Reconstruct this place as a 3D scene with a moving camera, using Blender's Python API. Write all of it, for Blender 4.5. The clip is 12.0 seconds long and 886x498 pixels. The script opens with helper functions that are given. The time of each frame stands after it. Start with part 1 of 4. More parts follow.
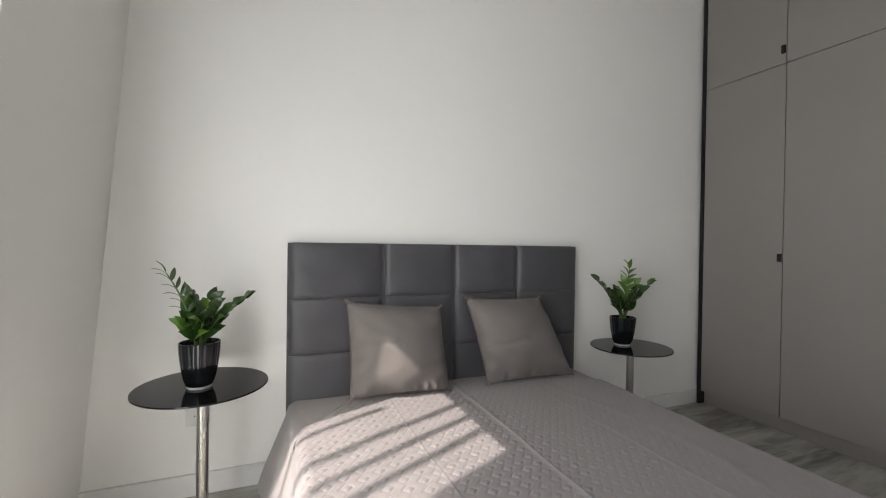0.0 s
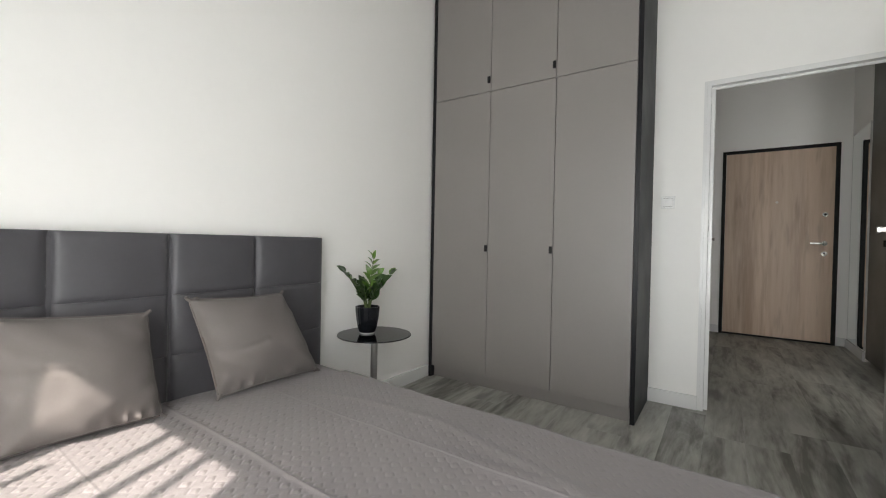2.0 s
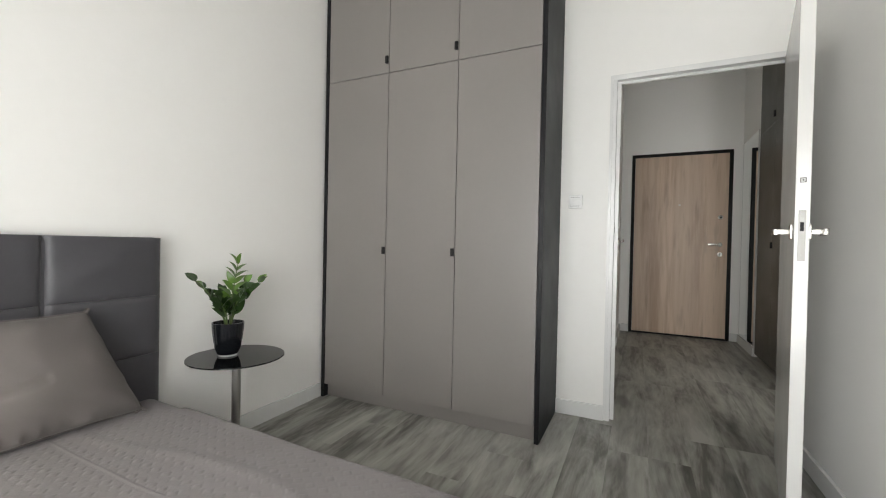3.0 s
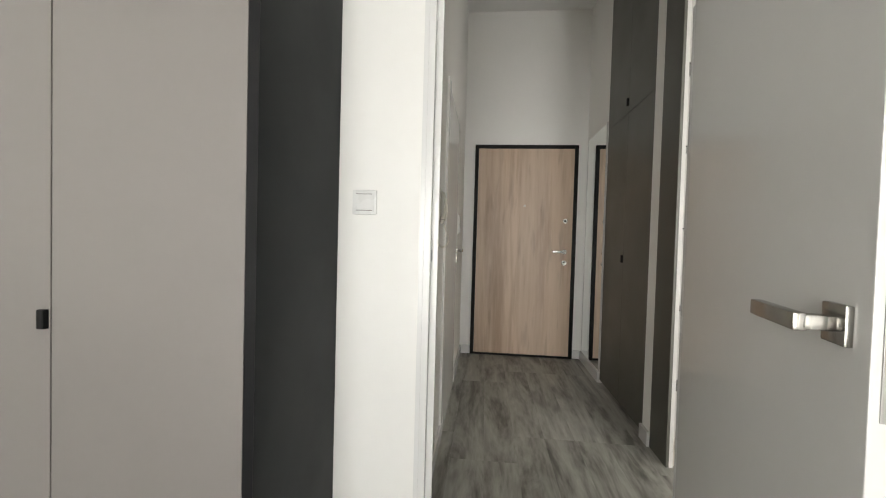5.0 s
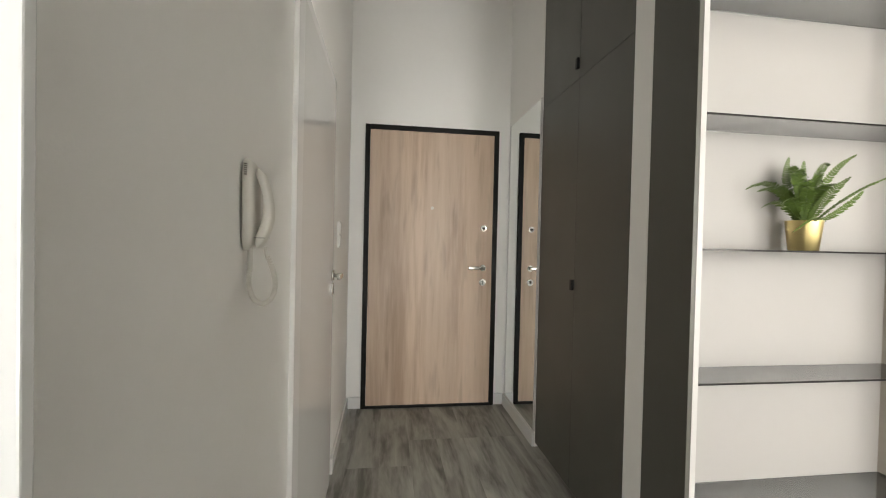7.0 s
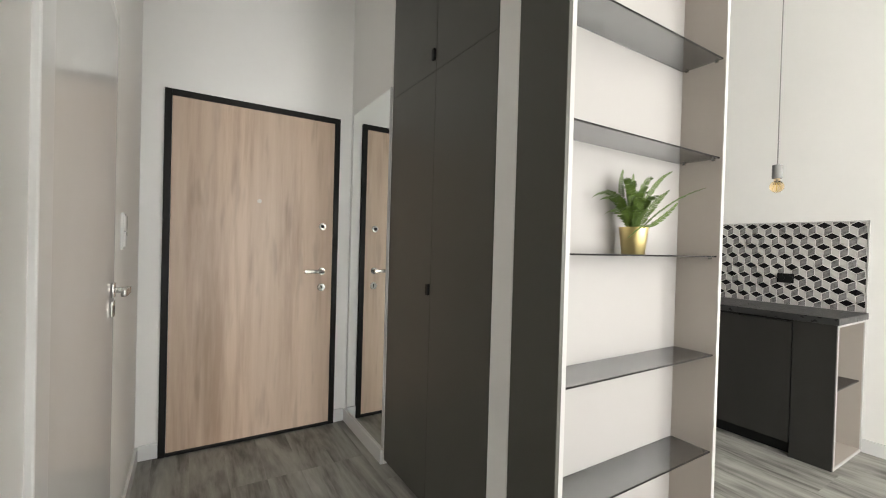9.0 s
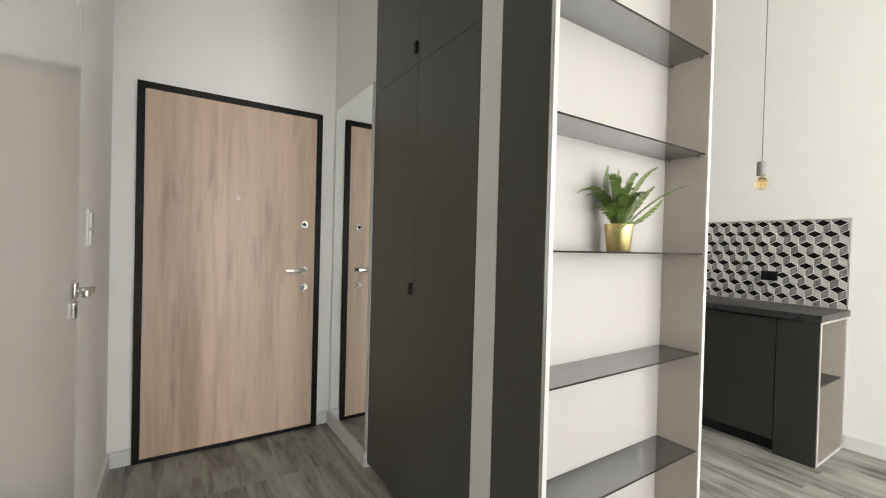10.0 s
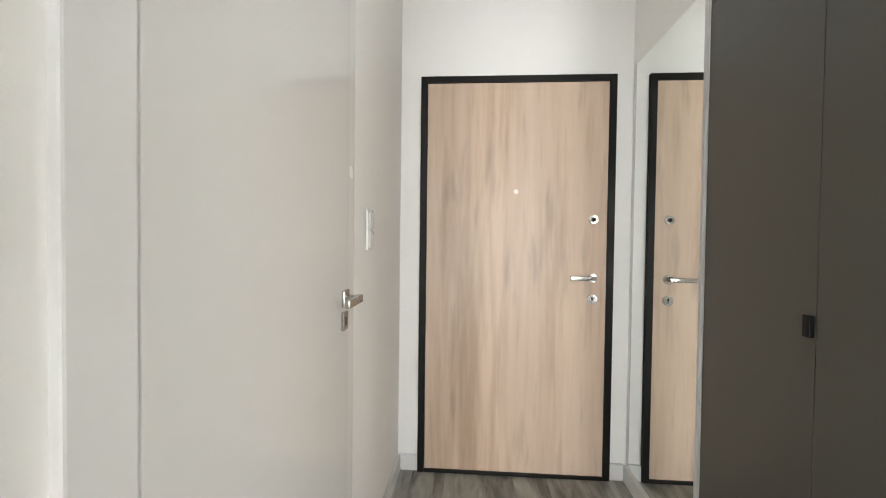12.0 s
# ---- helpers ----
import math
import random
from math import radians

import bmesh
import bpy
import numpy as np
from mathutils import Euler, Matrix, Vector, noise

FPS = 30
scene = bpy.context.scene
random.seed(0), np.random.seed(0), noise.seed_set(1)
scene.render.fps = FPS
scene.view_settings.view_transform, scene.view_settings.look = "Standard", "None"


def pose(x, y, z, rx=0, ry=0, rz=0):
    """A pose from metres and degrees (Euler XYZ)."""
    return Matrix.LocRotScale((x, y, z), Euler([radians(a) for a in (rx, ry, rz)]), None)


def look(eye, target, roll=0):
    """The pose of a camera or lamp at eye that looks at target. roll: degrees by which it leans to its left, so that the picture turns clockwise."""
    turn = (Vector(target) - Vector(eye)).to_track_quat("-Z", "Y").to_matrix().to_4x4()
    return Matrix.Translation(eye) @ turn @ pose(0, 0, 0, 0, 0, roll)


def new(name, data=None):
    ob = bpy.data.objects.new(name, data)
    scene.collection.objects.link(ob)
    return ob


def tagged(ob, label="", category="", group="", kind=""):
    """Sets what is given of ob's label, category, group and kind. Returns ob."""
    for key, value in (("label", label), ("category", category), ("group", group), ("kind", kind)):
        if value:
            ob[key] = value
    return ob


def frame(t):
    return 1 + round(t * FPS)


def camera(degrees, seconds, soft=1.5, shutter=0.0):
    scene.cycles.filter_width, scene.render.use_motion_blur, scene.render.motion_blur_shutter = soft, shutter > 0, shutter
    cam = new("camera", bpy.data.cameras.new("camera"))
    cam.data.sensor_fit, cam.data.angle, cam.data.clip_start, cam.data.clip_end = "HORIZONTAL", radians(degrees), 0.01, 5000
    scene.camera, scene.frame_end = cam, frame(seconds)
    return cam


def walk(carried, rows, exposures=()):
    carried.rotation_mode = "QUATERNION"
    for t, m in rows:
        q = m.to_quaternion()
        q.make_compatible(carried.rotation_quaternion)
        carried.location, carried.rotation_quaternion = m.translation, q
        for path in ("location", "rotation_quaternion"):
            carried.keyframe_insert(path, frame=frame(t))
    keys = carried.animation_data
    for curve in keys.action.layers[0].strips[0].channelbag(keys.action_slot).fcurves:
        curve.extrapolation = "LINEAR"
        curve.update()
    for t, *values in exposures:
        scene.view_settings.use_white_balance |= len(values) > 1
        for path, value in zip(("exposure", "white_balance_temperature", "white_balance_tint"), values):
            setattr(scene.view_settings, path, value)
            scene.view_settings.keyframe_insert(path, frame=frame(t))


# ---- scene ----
cam = camera(94.0, 12.0, soft=1.1)
PATH = [
    (0, (-0.067, 0.115, 1.005), (0.686, 1.968, 0.987), 0.8),
    (0.5, (-0.14, 0.13, 1.009), (0.975, 1.79, 0.984), 1.0),
    (1, (-0.131, 0.156, 1.007), (1.234, 1.617, 0.982), 1.1),
    (1.5, (-0.077, 0.167, 1.004), (1.455, 1.452, 0.976), 1.0),
    (2, (0.013, 0.174, 0.991), (1.664, 1.302, 0.963), 1.1),
    (2.5, (0.152, 0.164, 0.992), (1.887, 1.158, 0.966), 1.1),
    (3, (0.404, 0.136, 1.006), (2.212, 0.989, 0.983), 1.2),
    (3.5, (0.697, 0.086, 1.048), (2.571, 0.786, 1.026), 1.3),
    (3.7, (0.833, 0.061, 1.065), (2.724, 0.711, 1.043), 1.3),
    (5.3, (1.85, 0.091, 1.181), (3.845, 0.22, 1.139), 1.5),
    (5.5, (1.966, 0.083, 1.188), (3.964, 0.175, 1.157), 1.4),
    (6, (2.293, 0.089, 1.209), (4.293, 0.075, 1.175), 1.5),
    (6.5, (2.548, 0.083, 1.217), (4.544, -0.044, 1.188), 1.3),
    (7, (2.765, 0.051, 1.254), (4.746, -0.22, 1.223), 1.3),
    (7.2, (2.818, 0.034, 1.263), (4.791, -0.297, 1.243), 1.1),
    (8.8, (3.048, 0.08, 1.271), (4.776, -0.927, 1.254), 1.3),
    (9, (3.036, 0.09, 1.27), (4.739, -0.958, 1.249), 1.6),
    (9.5, (3.048, 0.072, 1.271), (4.707, -1.044, 1.248), 1.6),
    (10, (3.06, 0.04, 1.264), (4.736, -1.051, 1.241), 1.5),
    (10.5, (3.071, -0.025, 1.26), (4.849, -0.942, 1.231), 1.4),
    (11, (3.222, -0.056, 1.268), (5.121, -0.684, 1.232), 1.3),
    (11.5, (3.444, -0.036, 1.268), (5.424, -0.318, 1.228), 1.2),
    (12, (3.678, -0.058, 1.253), (5.673, 0.081, 1.211), 0.7),
]
EXPOSURES = [(0, 0.97, 6560, 11), (0.5, 1.12, 6570, 11), (1.5, 1.37, 6570, 10), (2.5, 1.62, 6600, 10), (3.7, 1.96, 6720, 10), (5.3, 2.14, 6850, 10), (6.0, 2.12, 6880, 10), (6.5, 2.12, 6850, 10), (7.2, 2.66, 6900, 10), (8.8, 2.72, 6650, 10), (10.5, 2.74, 6650, 10), (11.0, 2.80, 6650, 10), (11.5, 3.24, 6560, 10), (12, 3.24, 6560, 10)]
walk(cam, [(t, look(eye, target, roll)) for t, eye, target, roll in PATH], EXPOSURES)

# ---- world, sun, lamps ----
SUN_AZ, SUN_EL = math.atan2(0.44, 0.90), radians(43)      # heading of the light in plan, height of the sun
to_sun = Vector((-math.cos(SUN_AZ) * math.cos(SUN_EL), -math.sin(SUN_AZ) * math.cos(SUN_EL), math.sin(SUN_EL)))
world = bpy.data.worlds.new("world")
world.use_nodes = True
scene.world = world
sky = world.node_tree.nodes.new("ShaderNodeTexSky")
sky.sky_type, sky.sun_disc = "NISHITA", False
sky.sun_elevation, sky.sun_rotation = SUN_EL, math.atan2(to_sun.x, to_sun.y)
back = world.node_tree.nodes["Background"]
back.inputs["Strength"].default_value = 0.07
world.node_tree.links.new(sky.outputs["Color"], back.inputs["Color"])


def lamp(name, kind, m, power, colour, **settings):
    data = bpy.data.lights.new(name, kind)
    data.energy, data.color = power, colour
    if kind == "SUN":
        data.angle = settings["angle"]
    else:
        data.shape, data.size, data.size_y = "RECTANGLE", settings["size"], settings["size_y"]
    ob = new(name, data)
    ob.matrix_world = m
    return ob


lamp("sun", "SUN", look((-6, -3, 6), Vector((-6, -3, 6)) - to_sun), 4.1, (1.0, 0.93, 0.84), angle=radians(0.6))
# Area lamps inside the window openings stand in for the sky's light.
lamp("bedroom_window_skylight", "AREA", look((-0.70, 0.40, 0.98), (1.0, 0.25, 0.93)), 19.3, (0.968, 0.99, 1.0), size=1.35, size_y=1.85)
lamp("living_window_skylight", "AREA", look((-0.70, -1.95, 1.45), (2.0, 0.3, 1.40)), 23.0, (0.985, 0.99, 1.0), size=1.6, size_y=2.2)
# Fill light for the hall, set in a made-up window of the kitchen wall.
lamp("kitchen_side_fill", "AREA", look((0.55, -3.60, 1.45), (0.75, 0.0, 1.25)), 19.0, (1.0, 0.985, 0.965), size=1.25, size_y=2.2)

# ---- materials ----


def material(name, colour, rough=0.5, metal=0.0, vary=0.06, scale=6.0, bump=0.0, bump_scale=120.0, sheen=0.0, random_piece=0.0, coat=0.0, stretch=(1, 1, 1), rough_vary=0.06):
    m = bpy.data.materials.new(name)
    m.use_nodes = True
    n, l = m.node_tree.nodes, m.node_tree.links
    b = n["Principled BSDF"]
    b.inputs["Roughness"].default_value, b.inputs["Metallic"].default_value = rough, metal
    b.inputs["Sheen Weight"].default_value, b.inputs["Coat Weight"].default_value = sheen, coat
    geo = n.new("ShaderNodeNewGeometry")
    mp = n.new("ShaderNodeMapping")
    mp.inputs["Scale"].default_value = stretch
    l.new(geo.outputs["Position"], mp.inputs["Vector"])
    big, fine = n.new("ShaderNodeTexNoise"), n.new("ShaderNodeTexNoise")
    big.inputs["Scale"].default_value, big.inputs["Detail"].default_value = scale, 4
    fine.inputs["Scale"].default_value, fine.inputs["Detail"].default_value = scale * 14, 3
    for t in (big, fine):
        l.new(mp.outputs["Vector"], t.inputs["Vector"])
    mix = n.new("ShaderNodeMath")
    mix.operation = "MULTIPLY_ADD"
    mix.inputs[1].default_value = 0.4
    l.new(fine.outputs["Fac"], mix.inputs[0])
    l.new(big.outputs["Fac"], mix.inputs[2])
    ramp = n.new("ShaderNodeMapRange")
    ramp.inputs["From Min"].default_value, ramp.inputs["From Max"].default_value = 0.4, 1.0
    ramp.inputs["To Min"].default_value, ramp.inputs["To Max"].default_value = 1 - vary, 1 + vary
    l.new(mix.outputs[0], ramp.inputs["Value"])
    value = ramp.outputs["Result"]
    if random_piece:
        info = n.new("ShaderNodeObjectInfo")
        add = n.new("ShaderNodeMath")
        add.operation = "MULTIPLY_ADD"
        add.inputs[1].default_value = random_piece
        l.new(info.outputs["Random"], add.inputs[0])
        l.new(value, add.inputs[2])
        value = add.outputs[0]
    tint = n.new("ShaderNodeVectorMath")
    tint.operation = "SCALE"
    tint.inputs[0].default_value = colour
    l.new(value, tint.inputs["Scale"])
    l.new(tint.outputs["Vector"], b.inputs["Base Color"])
    rr = n.new("ShaderNodeMapRange")
    rr.inputs["From Min"].default_value, rr.inputs["From Max"].default_value = 0.3, 0.7
    rr.inputs["To Min"].default_value, rr.inputs["To Max"].default_value = max(0.0, rough - rough_vary), min(1.0, rough + rough_vary)
    l.new(big.outputs["Fac"], rr.inputs["Value"])
    l.new(rr.outputs["Result"], b.inputs["Roughness"])
    if bump:
        grain = n.new("ShaderNodeTexNoise")
        grain.inputs["Scale"].default_value, grain.inputs["Detail"].default_value = bump_scale, 5
        l.new(mp.outputs["Vector"], grain.inputs["Vector"])
        bp = n.new("ShaderNodeBump")
        bp.inputs["Strength"].default_value, bp.inputs["Distance"].default_value = bump, 0.002
        l.new(grain.outputs["Fac"], bp.inputs["Height"])
        l.new(bp.outputs["Normal"], b.inputs["Normal"])
    return m


def wood(name, dark, mid, light, along, rough, width=9.0, piece=True, bump=0.15, contrast=1.0, swirl=0.9, knots=0.0, knot_scale=5.0, knot_along=(0.4, 1.0, 1.0), bands=0.0, band_along=(1.0, 1.0, 0.03), random_shift=0.06):
    """Streaked board decor; along: scale of the streaks on each axis."""
    m = bpy.data.materials.new(name)
    m.use_nodes = True
    n, l = m.node_tree.nodes, m.node_tree.links
    b = n["Principled BSDF"]
    geo, info = n.new("ShaderNodeNewGeometry"), n.new("ShaderNodeObjectInfo")
    off = n.new("ShaderNodeVectorMath")
    off.operation = "MULTIPLY_ADD"
    off.inputs[1].default_value = (37.0, 19.0, 11.0) if piece else (0, 0, 0)
    l.new(info.outputs["Random"], off.inputs[0])
    l.new(geo.outputs["Position"], off.inputs[2])
    mp = n.new("ShaderNodeMapping")
    mp.inputs["Scale"].default_value = along
    l.new(off.outputs["Vector"], mp.inputs["Vector"])
    a, c = n.new("ShaderNodeTexNoise"), n.new("ShaderNodeTexNoise")
    a.inputs["Scale"].default_value, a.inputs["Detail"].default_value, a.inputs["Distortion"].default_value = width, 6, swirl
    a.inputs["Roughness"].default_value = 0.62
    c.inputs["Scale"].default_value, c.inputs["Detail"].default_value = width * 7, 4
    for t in (a, c):
        l.new(mp.outputs["Vector"], t.inputs["Vector"])
    mix = n.new("ShaderNodeMath")
    mix.operation = "MULTIPLY_ADD"
    mix.inputs[1].default_value = 0.28
    l.new(c.outputs["Fac"], mix.inputs[0])
    l.new(a.outputs["Fac"], mix.inputs[2])
    shift = n.new("ShaderNodeMath")
    shift.operation = "MULTIPLY_ADD"
    shift.inputs[1].default_value = random_shift if piece else 0.0
    l.new(info.outputs["Random"], shift.inputs[0])
    l.new(mix.outputs[0], shift.inputs[2])
    ramp = n.new("ShaderNodeValToRGB")
    e = ramp.color_ramp.elements
    mean = 0.66 + (random_shift / 2 if piece else 0.0)
    e[0].position, e[0].color = mean - 0.19 / contrast, (*dark, 1)
    e[1].position, e[1].color = mean + 0.17 / contrast, (*light, 1)
    k = e.new(mean - 0.03)
    k.color = (*mid, 1)
    l.new(shift.outputs[0], ramp.inputs["Fac"])
    colour = ramp.outputs["Color"]

    def layer(along_scale, size, low, high, weakest, detail):
        """Multiplies the colour by a stretched noise, from weakest up to 1."""
        turn = n.new("ShaderNodeMapping")
        turn.inputs["Scale"].default_value = along_scale
        l.new(off.outputs["Vector"], turn.inputs["Vector"])
        spot = n.new("ShaderNodeTexNoise")
        spot.inputs["Scale"].default_value, spot.inputs["Detail"].default_value = size, detail
        l.new(turn.outputs["Vector"], spot.inputs["Vector"])
        span = n.new("ShaderNodeMapRange")
        span.interpolation_type = "SMOOTHSTEP"
        span.inputs["From Min"].default_value, span.inputs["From Max"].default_value = low, high
        span.inputs["To Min"].default_value, span.inputs["To Max"].default_value = 1.0, weakest
        l.new(spot.outputs["Fac"], span.inputs["Value"])
        times = n.new("ShaderNodeVectorMath")
        times.operation = "SCALE"
        l.new(colour, times.inputs[0])
        l.new(span.outputs["Result"], times.inputs["Scale"])
        return times.outputs["Vector"]
    if knots:
        colour = layer(knot_along, knot_scale, 0.56, 0.72, 1 - knots, 2)
    if bands:
        colour = layer(band_along, 3.2, 0.42, 0.60, 1 - bands, 1)
    l.new(colour, b.inputs["Base Color"])
    rr = n.new("ShaderNodeMapRange")
    rr.inputs["To Min"].default_value, rr.inputs["To Max"].default_value = rough - 0.08, rough + 0.08
    l.new(a.outputs["Fac"], rr.inputs["Value"])
    l.new(rr.outputs["Result"], b.inputs["Roughness"])
    bp = n.new("ShaderNodeBump")
    bp.inputs["Strength"].default_value, bp.inputs["Distance"].default_value = bump, 0.001
    l.new(mix.outputs[0], bp.inputs["Height"])
    l.new(bp.outputs["Normal"], b.inputs["Normal"])
    return m


def glass(name, colour, rough=0.02):
    m = bpy.data.materials.new(name)
    m.use_nodes = True
    b = m.node_tree.nodes["Principled BSDF"]
    b.inputs["Base Color"].default_value = (*colour, 1)
    b.inputs["Transmission Weight"].default_value, b.inputs["Roughness"].default_value = 1.0, rough
    b.inputs["IOR"].default_value = 1.45
    return m


PAINT = material("wall_paint", (0.855, 0.845, 0.82), 0.50, vary=0.018, scale=2.0, bump=0.12, bump_scale=260)
PAINT_CEILING = material("ceiling_paint", (0.86, 0.855, 0.84), 0.8, vary=0.015, scale=2.0, bump=0.08, bump_scale=220)
TRIM_WHITE = material("trim_white_lacquer", (0.74, 0.74, 0.73), 0.22, vary=0.012, scale=3)
DOOR_WHITE = material("door_white_lacquer", (0.69, 0.685, 0.665), 0.17, vary=0.012, scale=2, rough_vary=0.03)
FRONT_GREY = material("wardrobe_front_grey", (0.221, 0.203, 0.193), 0.42, vary=0.03, scale=3, bump=0.10, bump_scale=700)
BLACK_EDGE = material("black_carcass", (0.012, 0.012, 0.013), 0.35, vary=0.05)
SIDE_DARK = material("wardrobe_side_anthracite", (0.009, 0.011, 0.012), 0.42, vary=0.04, scale=3)
SIDE_DARK.node_tree.nodes["Principled BSDF"].inputs["Specular IOR Level"].default_value = 0.10
HALL_FRONT = material("hall_front_umber", (0.082, 0.080, 0.067), 0.40, vary=0.04, scale=3, bump=0.08, bump_scale=700)
KITCHEN_FRONT = material("kitchen_front_anthracite", (0.033, 0.0315, 0.029), 0.42, vary=0.04, scale=3)
WORKTOP = material("worktop_dark", (0.032, 0.032, 0.032), 0.32, vary=0.04, scale=30)
BEIGE_PANEL = material("shelf_beige_panel", (0.41, 0.370, 0.329), 0.42, vary=0.015, scale=3)
BEIGE_BACK = material("shelf_cream_back", (0.40, 0.384, 0.368), 0.5, vary=0.012, scale=3)
WHITE_EDGE = material("white_edging", (0.52, 0.51, 0.495), 0.4, vary=0.02)
FLOOR = wood("grey_vinyl_plank", (0.118, 0.114, 0.099), (0.292, 0.286, 0.259), (0.437, 0.432, 0.398), (0.17, 1.0, 1.0), 0.46, width=6.5, contrast=1.05, knots=0.45, knot_scale=7.0, knot_along=(0.30, 1.0, 1.0), random_shift=0.035)
JOINT = material("floor_joint", (0.13, 0.125, 0.11), 0.8, vary=0.1)
OAK = wood("entrance_oak_decor", (0.405, 0.285, 0.200), (0.580, 0.434, 0.326), (0.675, 0.525, 0.405), (1.0, 1.0, 0.07), 0.45, width=5.0, piece=False, contrast=0.85, swirl=0.25, knots=0.17, knot_scale=16.0, knot_along=(1.0, 1.0, 0.14), bands=0.12)
DOOR_BLACK = material("door_frame_black_brown", (0.008, 0.007, 0.006), 0.5, vary=0.05)
CHROME = material("chrome", (0.40, 0.385, 0.36), 0.22, 1.0, vary=0.04, scale=20)
STEEL = material("brushed_steel", (0.46, 0.45, 0.43), 0.30, 1.0, vary=0.06, scale=30, stretch=(1, 1, 0.1))
BRASS = material("gold_pot_lacquer", (0.74, 0.60, 0.28), 0.34, 1.0, vary=0.02, scale=20, rough_vary=0.02)
PEEP = material("peephole_metal", (0.62, 0.58, 0.52), 0.4, 0.5)
BLACK_MATT = material("black_matt", (0.010, 0.010, 0.010), 0.45, vary=0.08)
BLACK_GLASS = material("black_glass", (0.006, 0.006, 0.007), 0.04, vary=0.02, rough_vary=0.01)
POT_BLACK = material("black_glazed_pot", (0.006, 0.007, 0.009), 0.14, vary=0.05)
POT_FOOT = material("clear_pot_foot", (0.42, 0.42, 0.41), 0.2, vary=0.15, scale=60)
SOIL = material("soil", (0.045, 0.030, 0.020), 0.95, vary=0.5, scale=60, bump=0.8, bump_scale=200)
LEAF = material("zz_leaf", (0.017, 0.042, 0.008), 0.30, vary=0.30, scale=18, random_piece=0.35, coat=0.2)
LEAF_LIGHT = material("zz_young_leaf", (0.075, 0.150, 0.020), 0.34, vary=0.2, scale=18, random_piece=0.3)
STEM = material("zz_stem", (0.085, 0.13, 0.035), 0.5, vary=0.25, scale=40)
FERN = material("fern_leaf", (0.068, 0.112, 0.019), 0.40, vary=0.35, scale=24, random_piece=0.75)
VELVET = material("headboard_velvet", (0.055, 0.053, 0.060), 0.45, vary=0.10, scale=5, bump=0.18, bump_scale=420, sheen=0.15)
SPREAD = material("bedspread_greige", (0.193, 0.173, 0.175), 0.62, vary=0.04, scale=6, bump=0.30, bump_scale=900, sheen=0.15)
LINEN = material("cushion_greige", (0.128, 0.113, 0.106), 0.72, vary=0.05, scale=7, bump=0.35, bump_scale=800, sheen=0.10)
PIPING = material("cushion_seam", (0.12, 0.10, 0.09), 0.8, vary=0.1)
PLASTIC = material("white_plastic", (0.74, 0.74, 0.725), 0.30, vary=0.01)
PLASTIC_OLD = material("intercom_plastic", (0.68, 0.655, 0.60), 0.35, vary=0.02)
LOCK_PLATE = material("lock_plate_nickel", (0.33, 0.32, 0.30), 0.4, 0.3, vary=0.05, scale=40)
GREY_METAL = material("strike_plate", (0.36, 0.355, 0.34), 0.42, 0.8, vary=0.08, scale=40)
MIRROR = material("mirror_silver", (0.90, 0.92, 0.90), 0.0, 1.0, vary=0.0, rough_vary=0.0)
SMOKE = glass("smoked_shelf_glass", (0.36, 0.37, 0.38))
SMOKE_EDGE = material("smoked_glass_edge", (0.020, 0.018, 0.018), 0.15, vary=0.05)
CLEAR = glass("window_glass", (0.96, 0.98, 0.97), 0.0)
AMBER = glass("amber_bulb_glass", (1.0, 0.80, 0.50), 0.05)
CONCRETE = material("socket_concrete_grey", (0.25, 0.25, 0.245), 0.6, vary=0.08, scale=50)
GROUT = material("grout_light", (0.80, 0.79, 0.77), 0.8, vary=0.05)
TILE_BLACK = material("tile_black", (0.010, 0.009, 0.010), 0.30, random_piece=0.2)
TILE_LIGHT = material("tile_light", (0.54, 0.525, 0.50), 0.30, random_piece=0.12)
TILE_GREY = material("tile_grey", (0.20, 0.195, 0.19), 0.30, vary=0.35, scale=40, random_piece=0.2)
BLACK_GLASS.node_tree.nodes["Principled BSDF"].inputs["Specular IOR Level"].default_value = 0.28
for dull in (DOOR_BLACK, BLACK_EDGE, BLACK_MATT, SMOKE_EDGE, TILE_BLACK, KITCHEN_FRONT):
    dull.node_tree.nodes["Principled BSDF"].inputs["Specular IOR Level"].default_value = 0.2
SUN_PANEL = material("sun_panel_cloth", (0.70, 0.69, 0.66), 0.8, vary=0.03, scale=20)

# ---- mesh helpers ----


def box(bm, x0, x1, y0, y1, z0, z1, bevel=0.0, lean=0.0):
    verts = bmesh.ops.create_cube(bm, size=1.0)["verts"]
    for v in verts:
        v.co = Vector((x0 + (v.co.x + 0.5) * (x1 - x0), y0 + (v.co.y + 0.5) * (y1 - y0), z0 + (v.co.z + 0.5) * (z1 - z0)))
    if bevel:
        edges = list({e for v in verts for e in v.link_edges})
        made = bmesh.ops.bevel(bm, geom=edges, offset=bevel, segments=2, profile=0.6, affect="EDGES")
        verts = list({v for f in made["faces"] for v in f.verts} | {v for v in verts if v.is_valid})
    if lean:
        for v in verts:
            v.co.x += lean * v.co.z
    return bm


